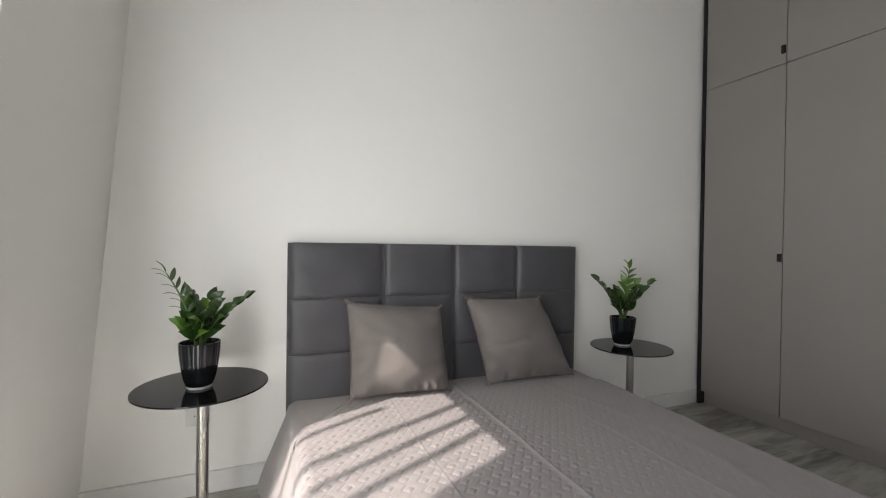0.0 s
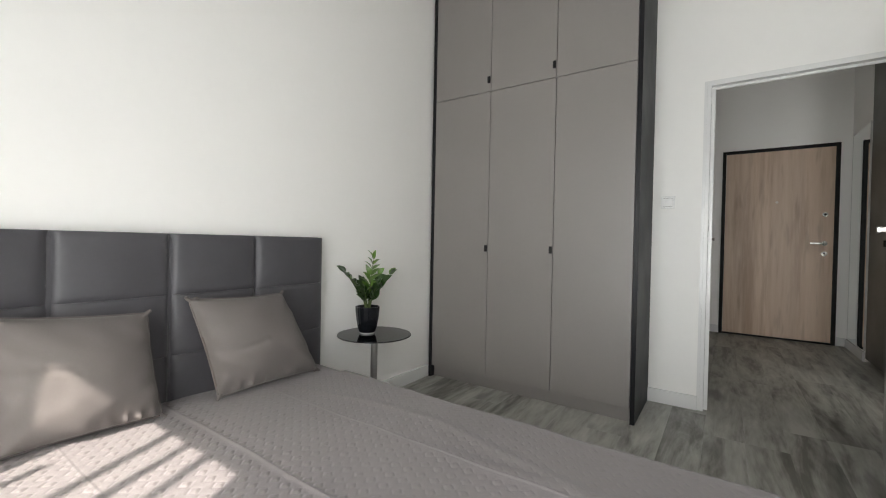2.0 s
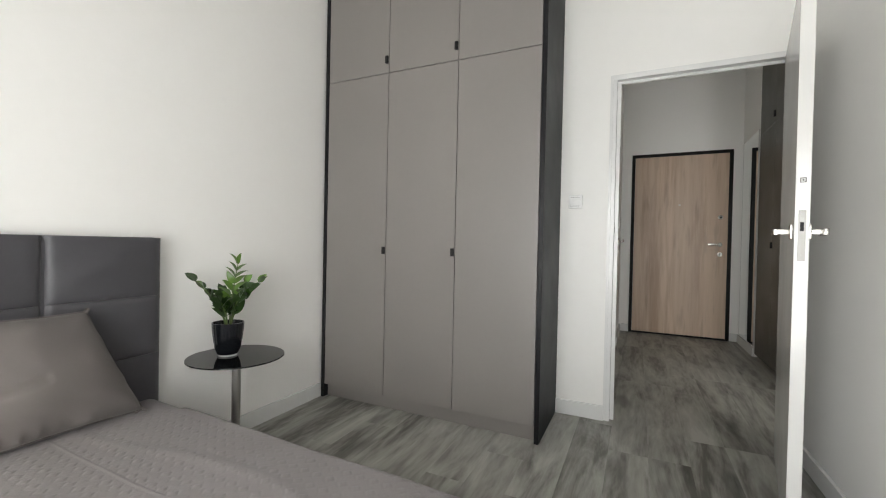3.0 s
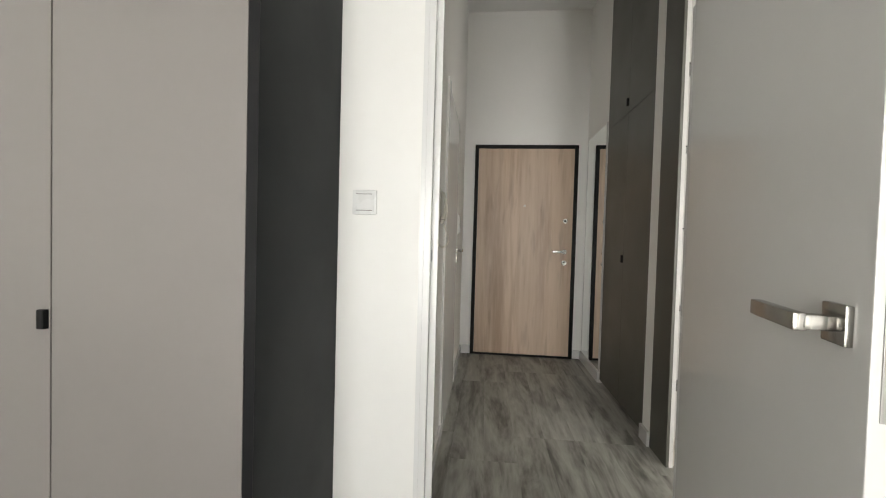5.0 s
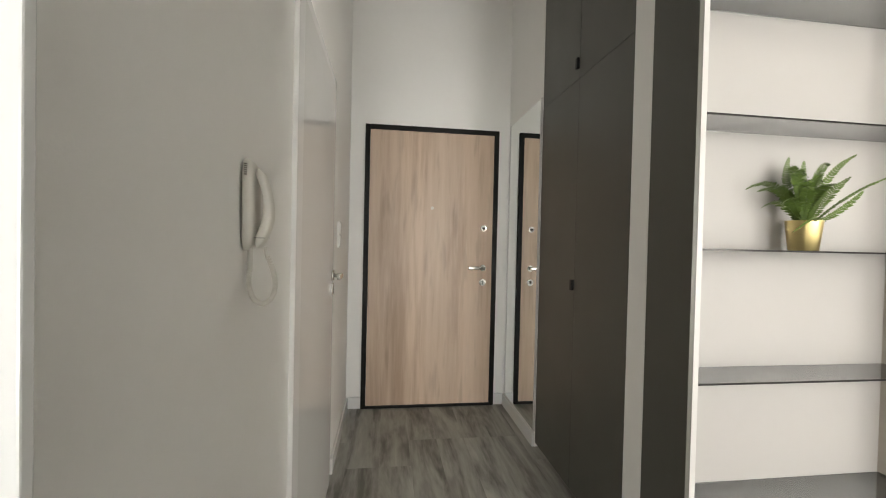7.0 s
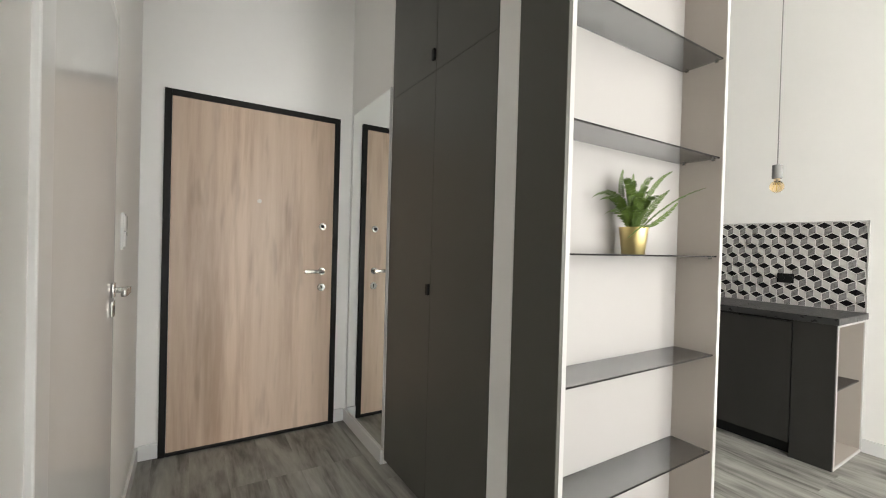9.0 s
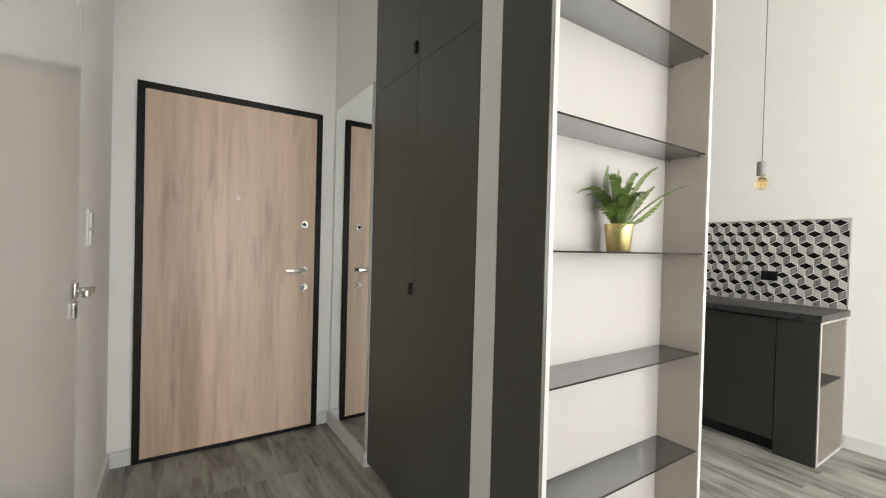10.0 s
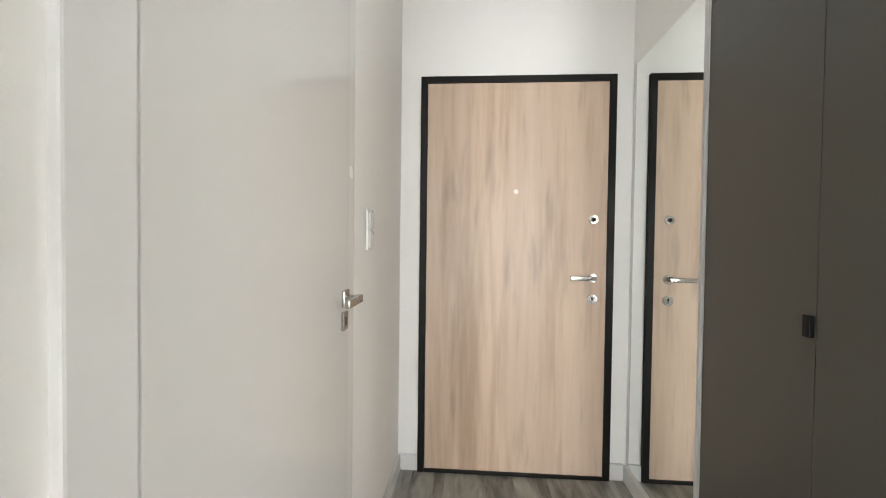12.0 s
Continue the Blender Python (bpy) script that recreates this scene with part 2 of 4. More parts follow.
def lathe(bm, profile, centre=(0, 0, 0), steps=40, ribs=0, rib_depth=0.0):
    """Turns (radius, height) points about an upright axis; ribs: flutes round it."""
    rings = []
    for r, z in profile:
        ring = []
        for i in range(steps):
            a = 2 * math.pi * i / steps
            rr = r * (1 + rib_depth * abs(math.sin(ribs * a / 2))) if ribs else r
            ring.append(bm.verts.new((centre[0] + rr * math.cos(a), centre[1] + rr * math.sin(a), centre[2] + z)))
        rings.append(ring)
    for p, q in zip(rings, rings[1:]):
        for i in range(steps):
            bm.faces.new((p[i], p[(i + 1) % steps], q[(i + 1) % steps], q[i]))
    bm.faces.new(rings[0][::-1])
    bm.faces.new(rings[-1])
    return bm


def rod(bm, a, b, r, steps=16, r2=None):
    a, b = Vector(a), Vector(b)
    turn = (b - a).to_track_quat("Z", "Y").to_matrix()
    rings = []
    for p, rad in ((a, r), (b, r if r2 is None else r2)):
        rings.append([bm.verts.new(p + turn @ Vector((rad * math.cos(2 * math.pi * i / steps), rad * math.sin(2 * math.pi * i / steps), 0))) for i in range(steps)])
    for i in range(steps):
        bm.faces.new((rings[0][i], rings[0][(i + 1) % steps], rings[1][(i + 1) % steps], rings[1][i]))
    bm.faces.new(rings[0][::-1])
    bm.faces.new(rings[1])
    return bm


def tube(bm, points, r, steps=8, taper=1.0):
    pts = [Vector(p) for p in points]
    rings = []
    for i, p in enumerate(pts):
        d = pts[min(i + 1, len(pts) - 1)] - pts[max(i - 1, 0)]
        turn = d.to_track_quat("Z", "Y").to_matrix()
        rad = r * (1 + (taper - 1) * i / (len(pts) - 1))
        rings.append([bm.verts.new(p + turn @ Vector((rad * math.cos(2 * math.pi * k / steps), rad * math.sin(2 * math.pi * k / steps), 0))) for k in range(steps)])
    for p, q in zip(rings, rings[1:]):
        for k in range(steps):
            bm.faces.new((p[k], p[(k + 1) % steps], q[(k + 1) % steps], q[k]))
    bm.faces.new(rings[0][::-1])
    bm.faces.new(rings[-1])
    return bm


def mesh_of(bm, mat, smooth=False):
    bmesh.ops.recalc_face_normals(bm, faces=bm.faces)
    me = bpy.data.meshes.new("mesh")
    bm.to_mesh(me)
    bm.free()
    me.materials.append(mat)
    if smooth:
        me.shade_smooth()
        me.set_sharp_from_angle(angle=radians(42))
    return me


def part(name, bm, mat, parent=None, label="", smooth=False):
    ob = new(name, mesh_of(bm, mat, smooth))
    if parent:
        ob.parent = parent
    return tagged(ob, label)


def piece(name, me, parent, m):
    ob = new(name, me)
    ob.parent = parent
    ob.matrix_basis = m
    return ob


def thing(name, label, category, group="", at=(0, 0, 0)):
    ob = new(name)
    ob.empty_display_size = 0.1
    ob.location = at
    return tagged(ob, label, category, group)


def setting(name, bm, mat, label):
    return tagged(part(name, bm, mat), label, name.split("_")[0], "", "structure")


def boxes(*rows, bevel=0.0, lean=0.0):
    bm = bmesh.new()
    for r in rows:
        box(bm, *r, bevel=bevel, lean=lean)
    return bm


# ---- the shell ----
CEIL = 3.45
LEAN, WEST = 0.078, -0.727          # the outer wall leans into the room
# bedroom x -0.7..2.98, y -0.6..2.0; hall x 3.13..5.9, y -0.9..0.33; living room and kitchen to y -3.67
setting("wall_north", boxes((-1.2, 3.13, 2.0, 2.2, 0, CEIL)), PAINT, "plain white painted wall behind the bed")
wall_west = setting("wall_west", boxes((WEST - 0.30, WEST, 1.285, 2.0, 0, CEIL), (WEST - 0.30, WEST, -0.40, 1.285, 1.91, CEIL), (WEST - 0.30, WEST, -0.40, 1.285, 0, 0.06),
                    (WEST - 0.30, WEST, -0.75, -0.40, 0, CEIL), lean=LEAN), PAINT, "white outer wall leaning inwards beside the bed")
setting("wall_south", boxes((-0.9, 3.13, -0.75, -0.60, 0, CEIL)), PAINT, "white painted partition beside the open door")
setting("wall_east", boxes((2.98, 3.028, 0.285, 2.0, 0, CEIL), (3.028, 3.13, 0.48, 2.0, 0, CEIL), (2.98, 3.028, -0.60, 0.285, 1.985, CEIL), (3.028, 3.13, -0.60, 0.33, 2.07, CEIL)), PAINT, "white wall with the doorway to the hall")


def cut_wall(outline, y0, y1):
    """A wall along x as one solid: its outline of (x, z) with the door notch, from y0 to y1."""
    bm = bmesh.new()
    near = [bm.verts.new((x, y0, z)) for x, z in outline]
    far = [bm.verts.new((x, y1, z)) for x, z in outline]
    bm.faces.new(near)
    bm.faces.new(far[::-1])
    for k in range(len(outline)):
        m = (k + 1) % len(outline)
        bm.faces.new((near[m], near[k], far[k], far[m]))
    return bm


setting("wall_hall_north", cut_wall([(3.028, 0), (4.032, 0), (4.032, 2.085), (5.01, 2.085), (5.01, 0), (6.05, 0), (6.05, CEIL), (3.028, CEIL)], 0.33, 0.48), PAINT, "white hall wall with a flush white door")
setting("wall_hall_end", boxes((5.90, 6.05, -3.9, 0.33, 0, CEIL)), PAINT, "white wall round the entrance door")
setting("wall_hall_south", boxes((5.209, 5.90, -1.02, -0.884, 0, CEIL)), PAINT, "short white wall with the tall mirror")
setting("wall_column", boxes((4.143, 4.256, -1.50, -0.882, 0, CEIL)), PAINT, "narrow white wall end between the dark fronts")
setting("wall_kitchen", boxes((1.25, 5.90, -3.9, -3.67, 0, CEIL), (-1.03, -0.15, -3.9, -3.67, 0, CEIL), (-0.15, 1.25, -3.9, -3.67, 2.6, CEIL), (-0.15, 1.25, -3.9, -3.67, 0, 0.25)), PAINT, "white kitchen wall with an added unseen window")
setting("wall_living_west", boxes((WEST - 0.30, WEST, -1.0, -0.75, 0, CEIL), (WEST - 0.30, WEST, -3.9, -3.2, 0, CEIL), (WEST - 0.30, WEST, -3.2, -1.0, 2.6, CEIL), (WEST - 0.30, WEST, -3.2, -1.0, 0, 0.25)), PAINT, "white outer wall of the living room")
# Unseen slabs added outside to keep direct sun out of the living room.
setting("balcony_slab_west", boxes((-3.2, -1.03, -4.2, -0.80, 2.72, 2.90)), PAINT, "unseen white slab added to keep sun off the living room")
# Unseen parapet, added below the west slab.
setting("balcony_parapet", boxes((-3.2, -3.05, -4.2, -0.80, -0.2, 1.05)), PAINT, "unseen white parapet added outside the living room")
setting("balcony_slab", boxes((-3.2, 4.0, -5.9, -3.9, 2.66, 2.84)), PAINT, "unseen white slab added to shade the kitchen-side window")
setting("ceiling", boxes((-1.2, 6.05, -3.9, 2.2, CEIL, CEIL + 0.2)), PAINT_CEILING, "plain white ceiling")
floor = setting("floor", boxes((-1.2, 6.05, -3.9, 2.2, -0.2, -0.004)), JOINT, "grey wood-effect vinyl plank floor")

ground = setting("ground", boxes((-400, 400, -400, 400, -7.2, -7.0)), material("ground_grass", (0.07, 0.10, 0.04), 0.9, vary=0.4, scale=0.5), "grassy ground far below the windows")


def baseboard(x0, x1, y0, y1, ends=True):
    return tagged(part("baseboard", boxes((x0, x1, y0, y1, 0.0, 0.085), bevel=0.002), TRIM_WHITE), "white baseboard along the wall", "baseboard", "baseboards", "structure")


baseboard(-0.72, 2.50, 1.984, 1.999)
baseboard(2.964, 2.979, 0.297, 0.571)
baseboard(-0.70, 2.96, -0.599, -0.584)
baseboard(3.06, 4.030, 0.314, 0.329)
baseboard(5.012, 5.885, 0.314, 0.329)
baseboard(5.884, 5.899, 0.222, 0.314)
baseboard(5.884, 5.899, -0.866, -0.795)
baseboard(5.210, 5.884, -0.883, -0.866)
baseboard(4.136, 4.260, -0.881, -0.864)
baseboard(-0.70, 3.868, -3.669, -3.654)


def window(name, y0, y1, z0, z1, posts, lean, slim=0.07):
    w = tagged(new(name), "white framed window in the outer wall", "window", "windows", "structure")
    x = WEST - 0.14
    bm = boxes((x, x + 0.07, y0, y1, z0, z0 + 0.07), (x, x + 0.07, y0, y1, z1 - 0.07, z1), (x, x + 0.07, y0, y0 + slim, z0 + 0.07, z1 - 0.07), (x, x + 0.07, y1 - slim, y1, z0 + 0.07, z1 - 0.07), lean=lean)
    part("window_frame", bm, TRIM_WHITE, w)
    edges = [y0 + slim] + [p for c in posts for p in (c - 0.04, c + 0.04)] + [y1 - slim]
    for c in posts:
        part("window_post", boxes((x, x + 0.07, c - 0.04, c + 0.04, z0 + 0.07, z1 - 0.07), lean=lean), TRIM_WHITE, w)
    for a, b in zip(edges[::2], edges[1::2]):
        ob = part("pane", boxes((x + 0.03, x + 0.042, a, b, z0 + 0.07, z1 - 0.07), lean=lean), CLEAR, w)
        ob.visible_shadow = False
    part("window_sill", boxes((WEST - 0.07, WEST + 0.06, y0, y1, z0 - 0.03, z0 + 0.004), lean=lean, bevel=0.004), TRIM_WHITE, w)
    return w


window("window_1", -0.40, 1.285, 0.06, 1.91, [0.50], LEAN, slim=0.035)
window("window_3", -3.2, -1.0, 0.25, 2.6, [-2.45, -1.75], 0.0)
# Unseen window, added to go with the kitchen-side fill lamp.
w2 = tagged(new("window_2"), "white framed living room window, unseen and added for light", "window", "windows", "structure")
part("window_frame", boxes((-0.15, 1.25, -3.80, -3.73, 0.25, 0.32), (-0.15, 1.25, -3.80, -3.73, 2.53, 2.60), (-0.15, -0.08, -3.80, -3.73, 0.32, 2.53), (1.18, 1.25, -3.80, -3.73, 0.32, 2.53)), TRIM_WHITE, w2)
for a, b in ((-0.08, 0.51), (0.59, 1.18)):
    pane = part("pane", boxes((a, b, -3.772, -3.760, 0.32, 2.53)), CLEAR, w2)
    pane.visible_shadow = False
for c in (0.55,):
    part("window_post", boxes((c - 0.04, c + 0.04, -3.80, -3.73, 0.32, 2.53)), TRIM_WHITE, w2)
part("window_sill", boxes((-0.15, 1.25, -3.74, -3.62, 0.222, 0.254), bevel=0.004), TRIM_WHITE, w2)


def screen():
    """Unseen upright slats and panel, added to shape the sun through the bedroom window."""
    s = thing("sun_stripe_slats", "unseen dark upright slats that stripe the sunlight on the bed", "screen", at=(-1.25, 0, -0.1))
    part("rail", boxes((-0.02, 0.02, 0.25, 1.30, 0.0, 0.06)), BLACK_MATT, s)
    part("rail", boxes((-0.02, 0.02, 0.25, 0.74, 2.75, 2.81)), BLACK_MATT, s)
    for y, w, top in ((0.905, 0.020, 2.10), (0.715, 0.032, 2.75), (0.59, 0.026, 2.75), (0.47, 0.026, 2.75)):
        part("slat", boxes((-0.012, 0.012, y - w / 2, y + w / 2, 0.06, top)), BLACK_MATT, s)
    # unseen panel added to keep direct sun off the window's near half
    part("panel", boxes((-0.015, 0.015, -0.9, 0.31, 0.06, 2.75)), SUN_PANEL, s, "unseen pale cloth panel that blocks the sun")


screen()

# ---- bedroom door: white frame and open leaf ----
door_1 = tagged(new("door_1"), "open white flush door with chrome lever handle", "door", "", "structure")
part("door_frame", boxes((2.974, 3.012, 0.264, 0.285, 0, 1.968), (2.972, 3.012, -0.598, -0.590, 0, 1.968), (2.972, 3.012, -0.598, 0.285, 1.968, 1.985),
     (3.012, 3.022, 0.243, 0.285, 0, 1.953), (3.012, 3.138, -0.598, -0.570, 0, 1.953), (3.012, 3.022, -0.598, 0.285, 1.953, 1.985), bevel=0.0015), TRIM_WHITE, door_1)


def strike(parent):
    bm = bmesh.new()
    pts = []
    for i in range(24):
        a = 2 * math.pi * i / 24
        pts.append((0.009 * math.cos(a), 0.009 * math.sin(a) + (0.045 if math.sin(a) >= 0 else -0.045)))
    f = [bm.verts.new((2.994 + p, 0.2622, 1.112 + q)) for p, q in pts]
    b = [bm.verts.new((2.994 + p, 0.2645, 1.112 + q)) for p, q in pts]
    bm.faces.new(f)
    for i in range(24):
        bm.faces.new((f[i], b[i], b[(i + 1) % 24], f[(i + 1) % 24]))
    plate = part("strike_plate", bm, GREY_METAL, parent, "grey metal strike plate")
    part("latch_hole", boxes((2.987, 3.000, 0.2612, 0.264, 1.092, 1.128)), BLACK_MATT, plate)


strike(door_1)
part("cover_lip", boxes((2.9775, 2.9795, 0.2855, 0.300, 0, 1.9845), (2.9775, 2.9795, -0.598, 0.300, 1.985, 1.999)), TRIM_WHITE, door_1)


def lever(parent, at, face, side, flip=1, mat=CHROME, round_rose=False):
    """A lever handle with its rose on a face that looks along y (face 'y') or x ('x'); side: which way; flip: which way the lever points."""
    def put(bm, smooth, name):
        turn = Matrix.Translation(at) @ (Matrix.Identity(4) if face == "y" else Matrix.Rotation(-math.pi / 2, 4, "Z"))
        bm.transform(turn)
        return part(name, bm, mat, parent, smooth=smooth)
    h = bmesh.new()
    if round_rose:
        rod(h, (0, 0, 0), (0, side * 0.009, 0), 0.024, 24)
    else:
        box(h, -0.025, 0.025, min(0, side * 0.009), max(0, side * 0.009), -0.025, 0.025, bevel=0.002)
    put(h, True, "rose")
    b = bmesh.new()
    box(b, -0.010, 0.010, min(side * 0.008, side * 0.046), max(side * 0.008, side * 0.046), -0.0095, 0.0095, bevel=0.003)
    box(b, min(0, flip * 0.112) - 0.009, max(0, flip * 0.112) + 0.010, min(side * 0.038, side * 0.054), max(side * 0.038, side * 0.054), -0.0115, 0.0115, bevel=0.003)
    put(b, True, "lever")


# leaf drawn in its own axes: hinge at the origin, free edge at x = 0.80
leaf = part("leaf", boxes((0.0, 0.80, -0.040, 0.0, 0.006, 1.962), bevel=0.0015), DOOR_WHITE, door_1, "white lacquered flush leaf")
leaf.matrix_basis = pose(2.955, -0.537, 0.0, 0, 0, 168.7)
lever(leaf, (0.745, -0.040, 1.075), "y", -1, -1)
lever(leaf, (0.745, 0.0, 1.075), "y", 1, -1)
part("lock_plate", boxes((0.7995, 0.8020, -0.030, -0.010, 0.975, 1.145), bevel=0.001), LOCK_PLATE, leaf, "pale lock plate on the door edge")
part("latch_bolt", boxes((0.8005, 0.8030, -0.025, -0.015, 1.075, 1.105)), BLACK_MATT, leaf)
part("screw", boxes((0.8010, 0.8028, -0.023, -0.017, 1.128, 1.133)), GREY_METAL, leaf)
part("lock_label", boxes((0.8018, 0.8024, -0.025, -0.015, 1.110, 1.122)), GREY_METAL, leaf)
part("screw", boxes((0.8010, 0.8028, -0.023, -0.017, 0.991, 0.996)), GREY_METAL, leaf)
part("sticker", boxes((0.7998, 0.8006, -0.028, -0.012, 1.239, 1.255)), BLACK_MATT, leaf, "small square dark sticker")
part("sticker_centre", boxes((0.8004, 0.8010, -0.0255, -0.0145, 1.2415, 1.2525)), PLASTIC, leaf)
part("sticker_mark", boxes((0.8008, 0.8014, -0.0225, -0.0175, 1.2445, 1.2495)), BLACK_MATT, leaf)

# ---- hall: flush white door in the north wall ----
door_2 = tagged(new("door_2"), "closed white flush door with chrome lever handle", "door", "", "structure")
part("leaf", boxes((4.124, 4.922, 0.318, 0.358, 0.006, 2.018), bevel=0.0015), DOOR_WHITE, door_2)
part("door_frame", boxes((4.030, 4.119, 0.316, 0.399, 0, 2.085), (4.926, 5.010, 0.327, 0.399, 0, 2.085), (4.119, 4.926, 0.327, 0.399, 2.024, 2.085), bevel=0.004), TRIM_WHITE, door_2)
# black backing puts the shade of the door gap into colour
part("gap_backing", boxes((4.1192, 4.9258, 0.360, 0.3985, 0.004, 2.0235), (4.033, 5.009, 0.400, 0.478, 0.0, 2.084)), DOOR_BLACK, door_2, "black backing that gives the gap round the leaf its shade")
lever(door_2, (4.878, 0.3175, 1.078), "y", -1, -1)
key_plate = part("key_plate", boxes((4.849, 4.895, 0.3095, 0.3175, 0.985, 1.040), bevel=0.002), CHROME, door_2)
part("keyhole", boxes((4.869, 4.875, 0.308, 0.3105, 0.998, 1.024)), BLACK_MATT, key_plate)

# ---- hall: entrance door ----
door_3 = tagged(new("door_3"), "closed oak-effect entrance door in a black frame", "door", "", "structure")
part("door_frame", boxes((5.872, 5.899, 0.186, 0.221, 0, 2.12), (5.872, 5.899, -0.794, -0.759, 0, 2.12), (5.872, 5.899, -0.759, 0.186, 2.085, 2.12), (5.872, 5.899, -0.759, 0.186, 0.0, 0.018), bevel=0.003), DOOR_BLACK, door_3, "black metal frame")
part("leaf", boxes((5.879, 5.899, -0.757, 0.184, 0.020, 2.083), bevel=0.0015), OAK, door_3, "light oak-effect leaf")


def disc(name, y, z, r, mat, depth=0.008, centre_mat=None, slot=None):
    d = part(name, rod(bmesh.new(), (5.879, y, z), (5.879 - depth, y, z), r, 28), mat, door_3, smooth=True)
    if centre_mat:
        part("lock_core", rod(bmesh.new(), (5.879 - depth, y, z), (5.879 - depth - 0.006, y, z), r * 0.45, 20), centre_mat, d, smooth=True)
    if slot:
        part("keyhole", boxes((5.879 - depth - 0.0015, 5.879 - depth + 0.001, y - 0.003, y + 0.003, z - 0.011, z + 0.004)), BLACK_MATT, d)
        part("keyhole", rod(bmesh.new(), (5.879 - depth + 0.001, y, z + 0.006), (5.879 - depth - 0.0015, y, z + 0.006), 0.006, 12), BLACK_MATT, d)


disc("peephole", -0.286, 1.513, 0.012, PEEP)
disc("lock_rose", -0.686, 1.370, 0.024, CHROME, centre_mat=DOOR_BLACK)
lever(door_3, (5.879, -0.686, 1.065), "x", -1, -1, CHROME, True)
disc("key_rose", -0.686, 0.955, 0.026, CHROME, slot=True)

# ---- wardrobes ----


def wardrobe_handle(parent, m, k=1.0):
    bm = boxes((-0.009 * k, 0.009 * k, -0.014, 0.0, -0.022 * k, 0.022 * k), bevel=0.003)
    bm.transform(m)
    part("handle", bm, BLACK_MATT, parent, "black tab handle")


def bedroom_wardrobe():
    w = thing("wardrobe", "tall grey flat-front wardrobe with black edges in the corner", "wardrobe", at=(2.74, 1.27, 0))
    def q(rows, **k):
        bm = boxes(*rows, **k)
        bm.transform(Matrix.Translation((-2.74, -1.27, 0)))
        return bm
    part("body", q([(2.523, 2.975, 0.593, 1.960, 0.10, 3.40)]), BLACK_EDGE, w)
    part("side_panel", q([(2.500, 2.978, 0.568, 0.592, 0.0, 3.44)], bevel=0.001), SIDE_DARK, w, "glossy anthracite side panel")
    part("side_edge", q([(2.4975, 2.4998, 0.568, 0.592, 0.0, 3.44)]), BLACK_EDGE, w)
    part("side_panel", q([(2.498, 2.978, 1.962, 1.983, 0.0, 3.44)], bevel=0.001), BLACK_EDGE, w)
    part("plinth", q([(2.540, 2.556, 0.5925, 1.961, 0.0, 0.10)]), FRONT_GREY, w)
    ys = (0.594, 1.054, 1.507, 1.960)
    for k, (a, b) in enumerate(zip(ys, ys[1:])):
        for z0, z1, hz in ((0.085, 2.022, 0.962), (2.026, 3.40, 2.102)):
            d = part("door", q([(2.502, 2.521, a + 0.002, b - 0.002, z0, z1)], bevel=0.0012), FRONT_GREY, w, "grey flat door")
            if k:
                wardrobe_handle(d, Matrix.Translation((2.502 - 2.74, a + 0.013 - 1.27, hz)) @ Matrix.Rotation(-math.pi / 2, 4, "Z"))
    return w


bedroom_wardrobe()


def hall_wardrobe():
    w = thing("hall_wardrobe", "tall dark umber built-in hall wardrobe beside the mirror", "wardrobe", at=(4.69, -1.1, 0))
    def q(rows, **k):
        bm = boxes(*rows, **k)
        bm.transform(Matrix.Translation((-4.69, 1.1, 0)))
        return bm
    part("body", q([(4.262, 5.205, -1.50, -0.906, 0.06, 3.42)]), BLACK_EDGE, w)
    part("plinth", q([(4.262, 5.205, -0.935, -0.920, 0.0, 0.06)]), HALL_FRONT, w)
    xs = (4.262, 4.724, 5.205)
    for k, (a, b) in enumerate(zip(xs, xs[1:])):
        for z0, z1, hz in ((0.03, 2.086, 1.055), (2.0885, 3.42, 2.165)):
            d = part("door", q([(a + 0.001, b - 0.001, -0.904, -0.884, z0, z1)], bevel=0.0012), HALL_FRONT, w, "dark umber flat door")
            if k:
                wardrobe_handle(d, Matrix.Translation((a + 0.015 - 4.69, -0.884 + 1.1, hz)) @ Matrix.Rotation(math.pi, 4, "Z"), 1.22)


hall_wardrobe()

mirror = thing("wall_mirror", "tall frameless mirror on the hall wall", "mirror", at=(5.5, -0.883, 0.095))
part("mirror_glass", boxes((5.222 - 5.5, 5.846 - 5.5, 0.0, 0.006, 0.0, 2.06)), MIRROR, mirror)
part("mirror_edge", boxes((5.209 - 5.5, 5.2215 - 5.5, 0.0, 0.010, 0.0, 2.062), (5.846 - 5.5, 5.849 - 5.5, 0, 0.007, 0, 2.062)), WHITE_EDGE, mirror)


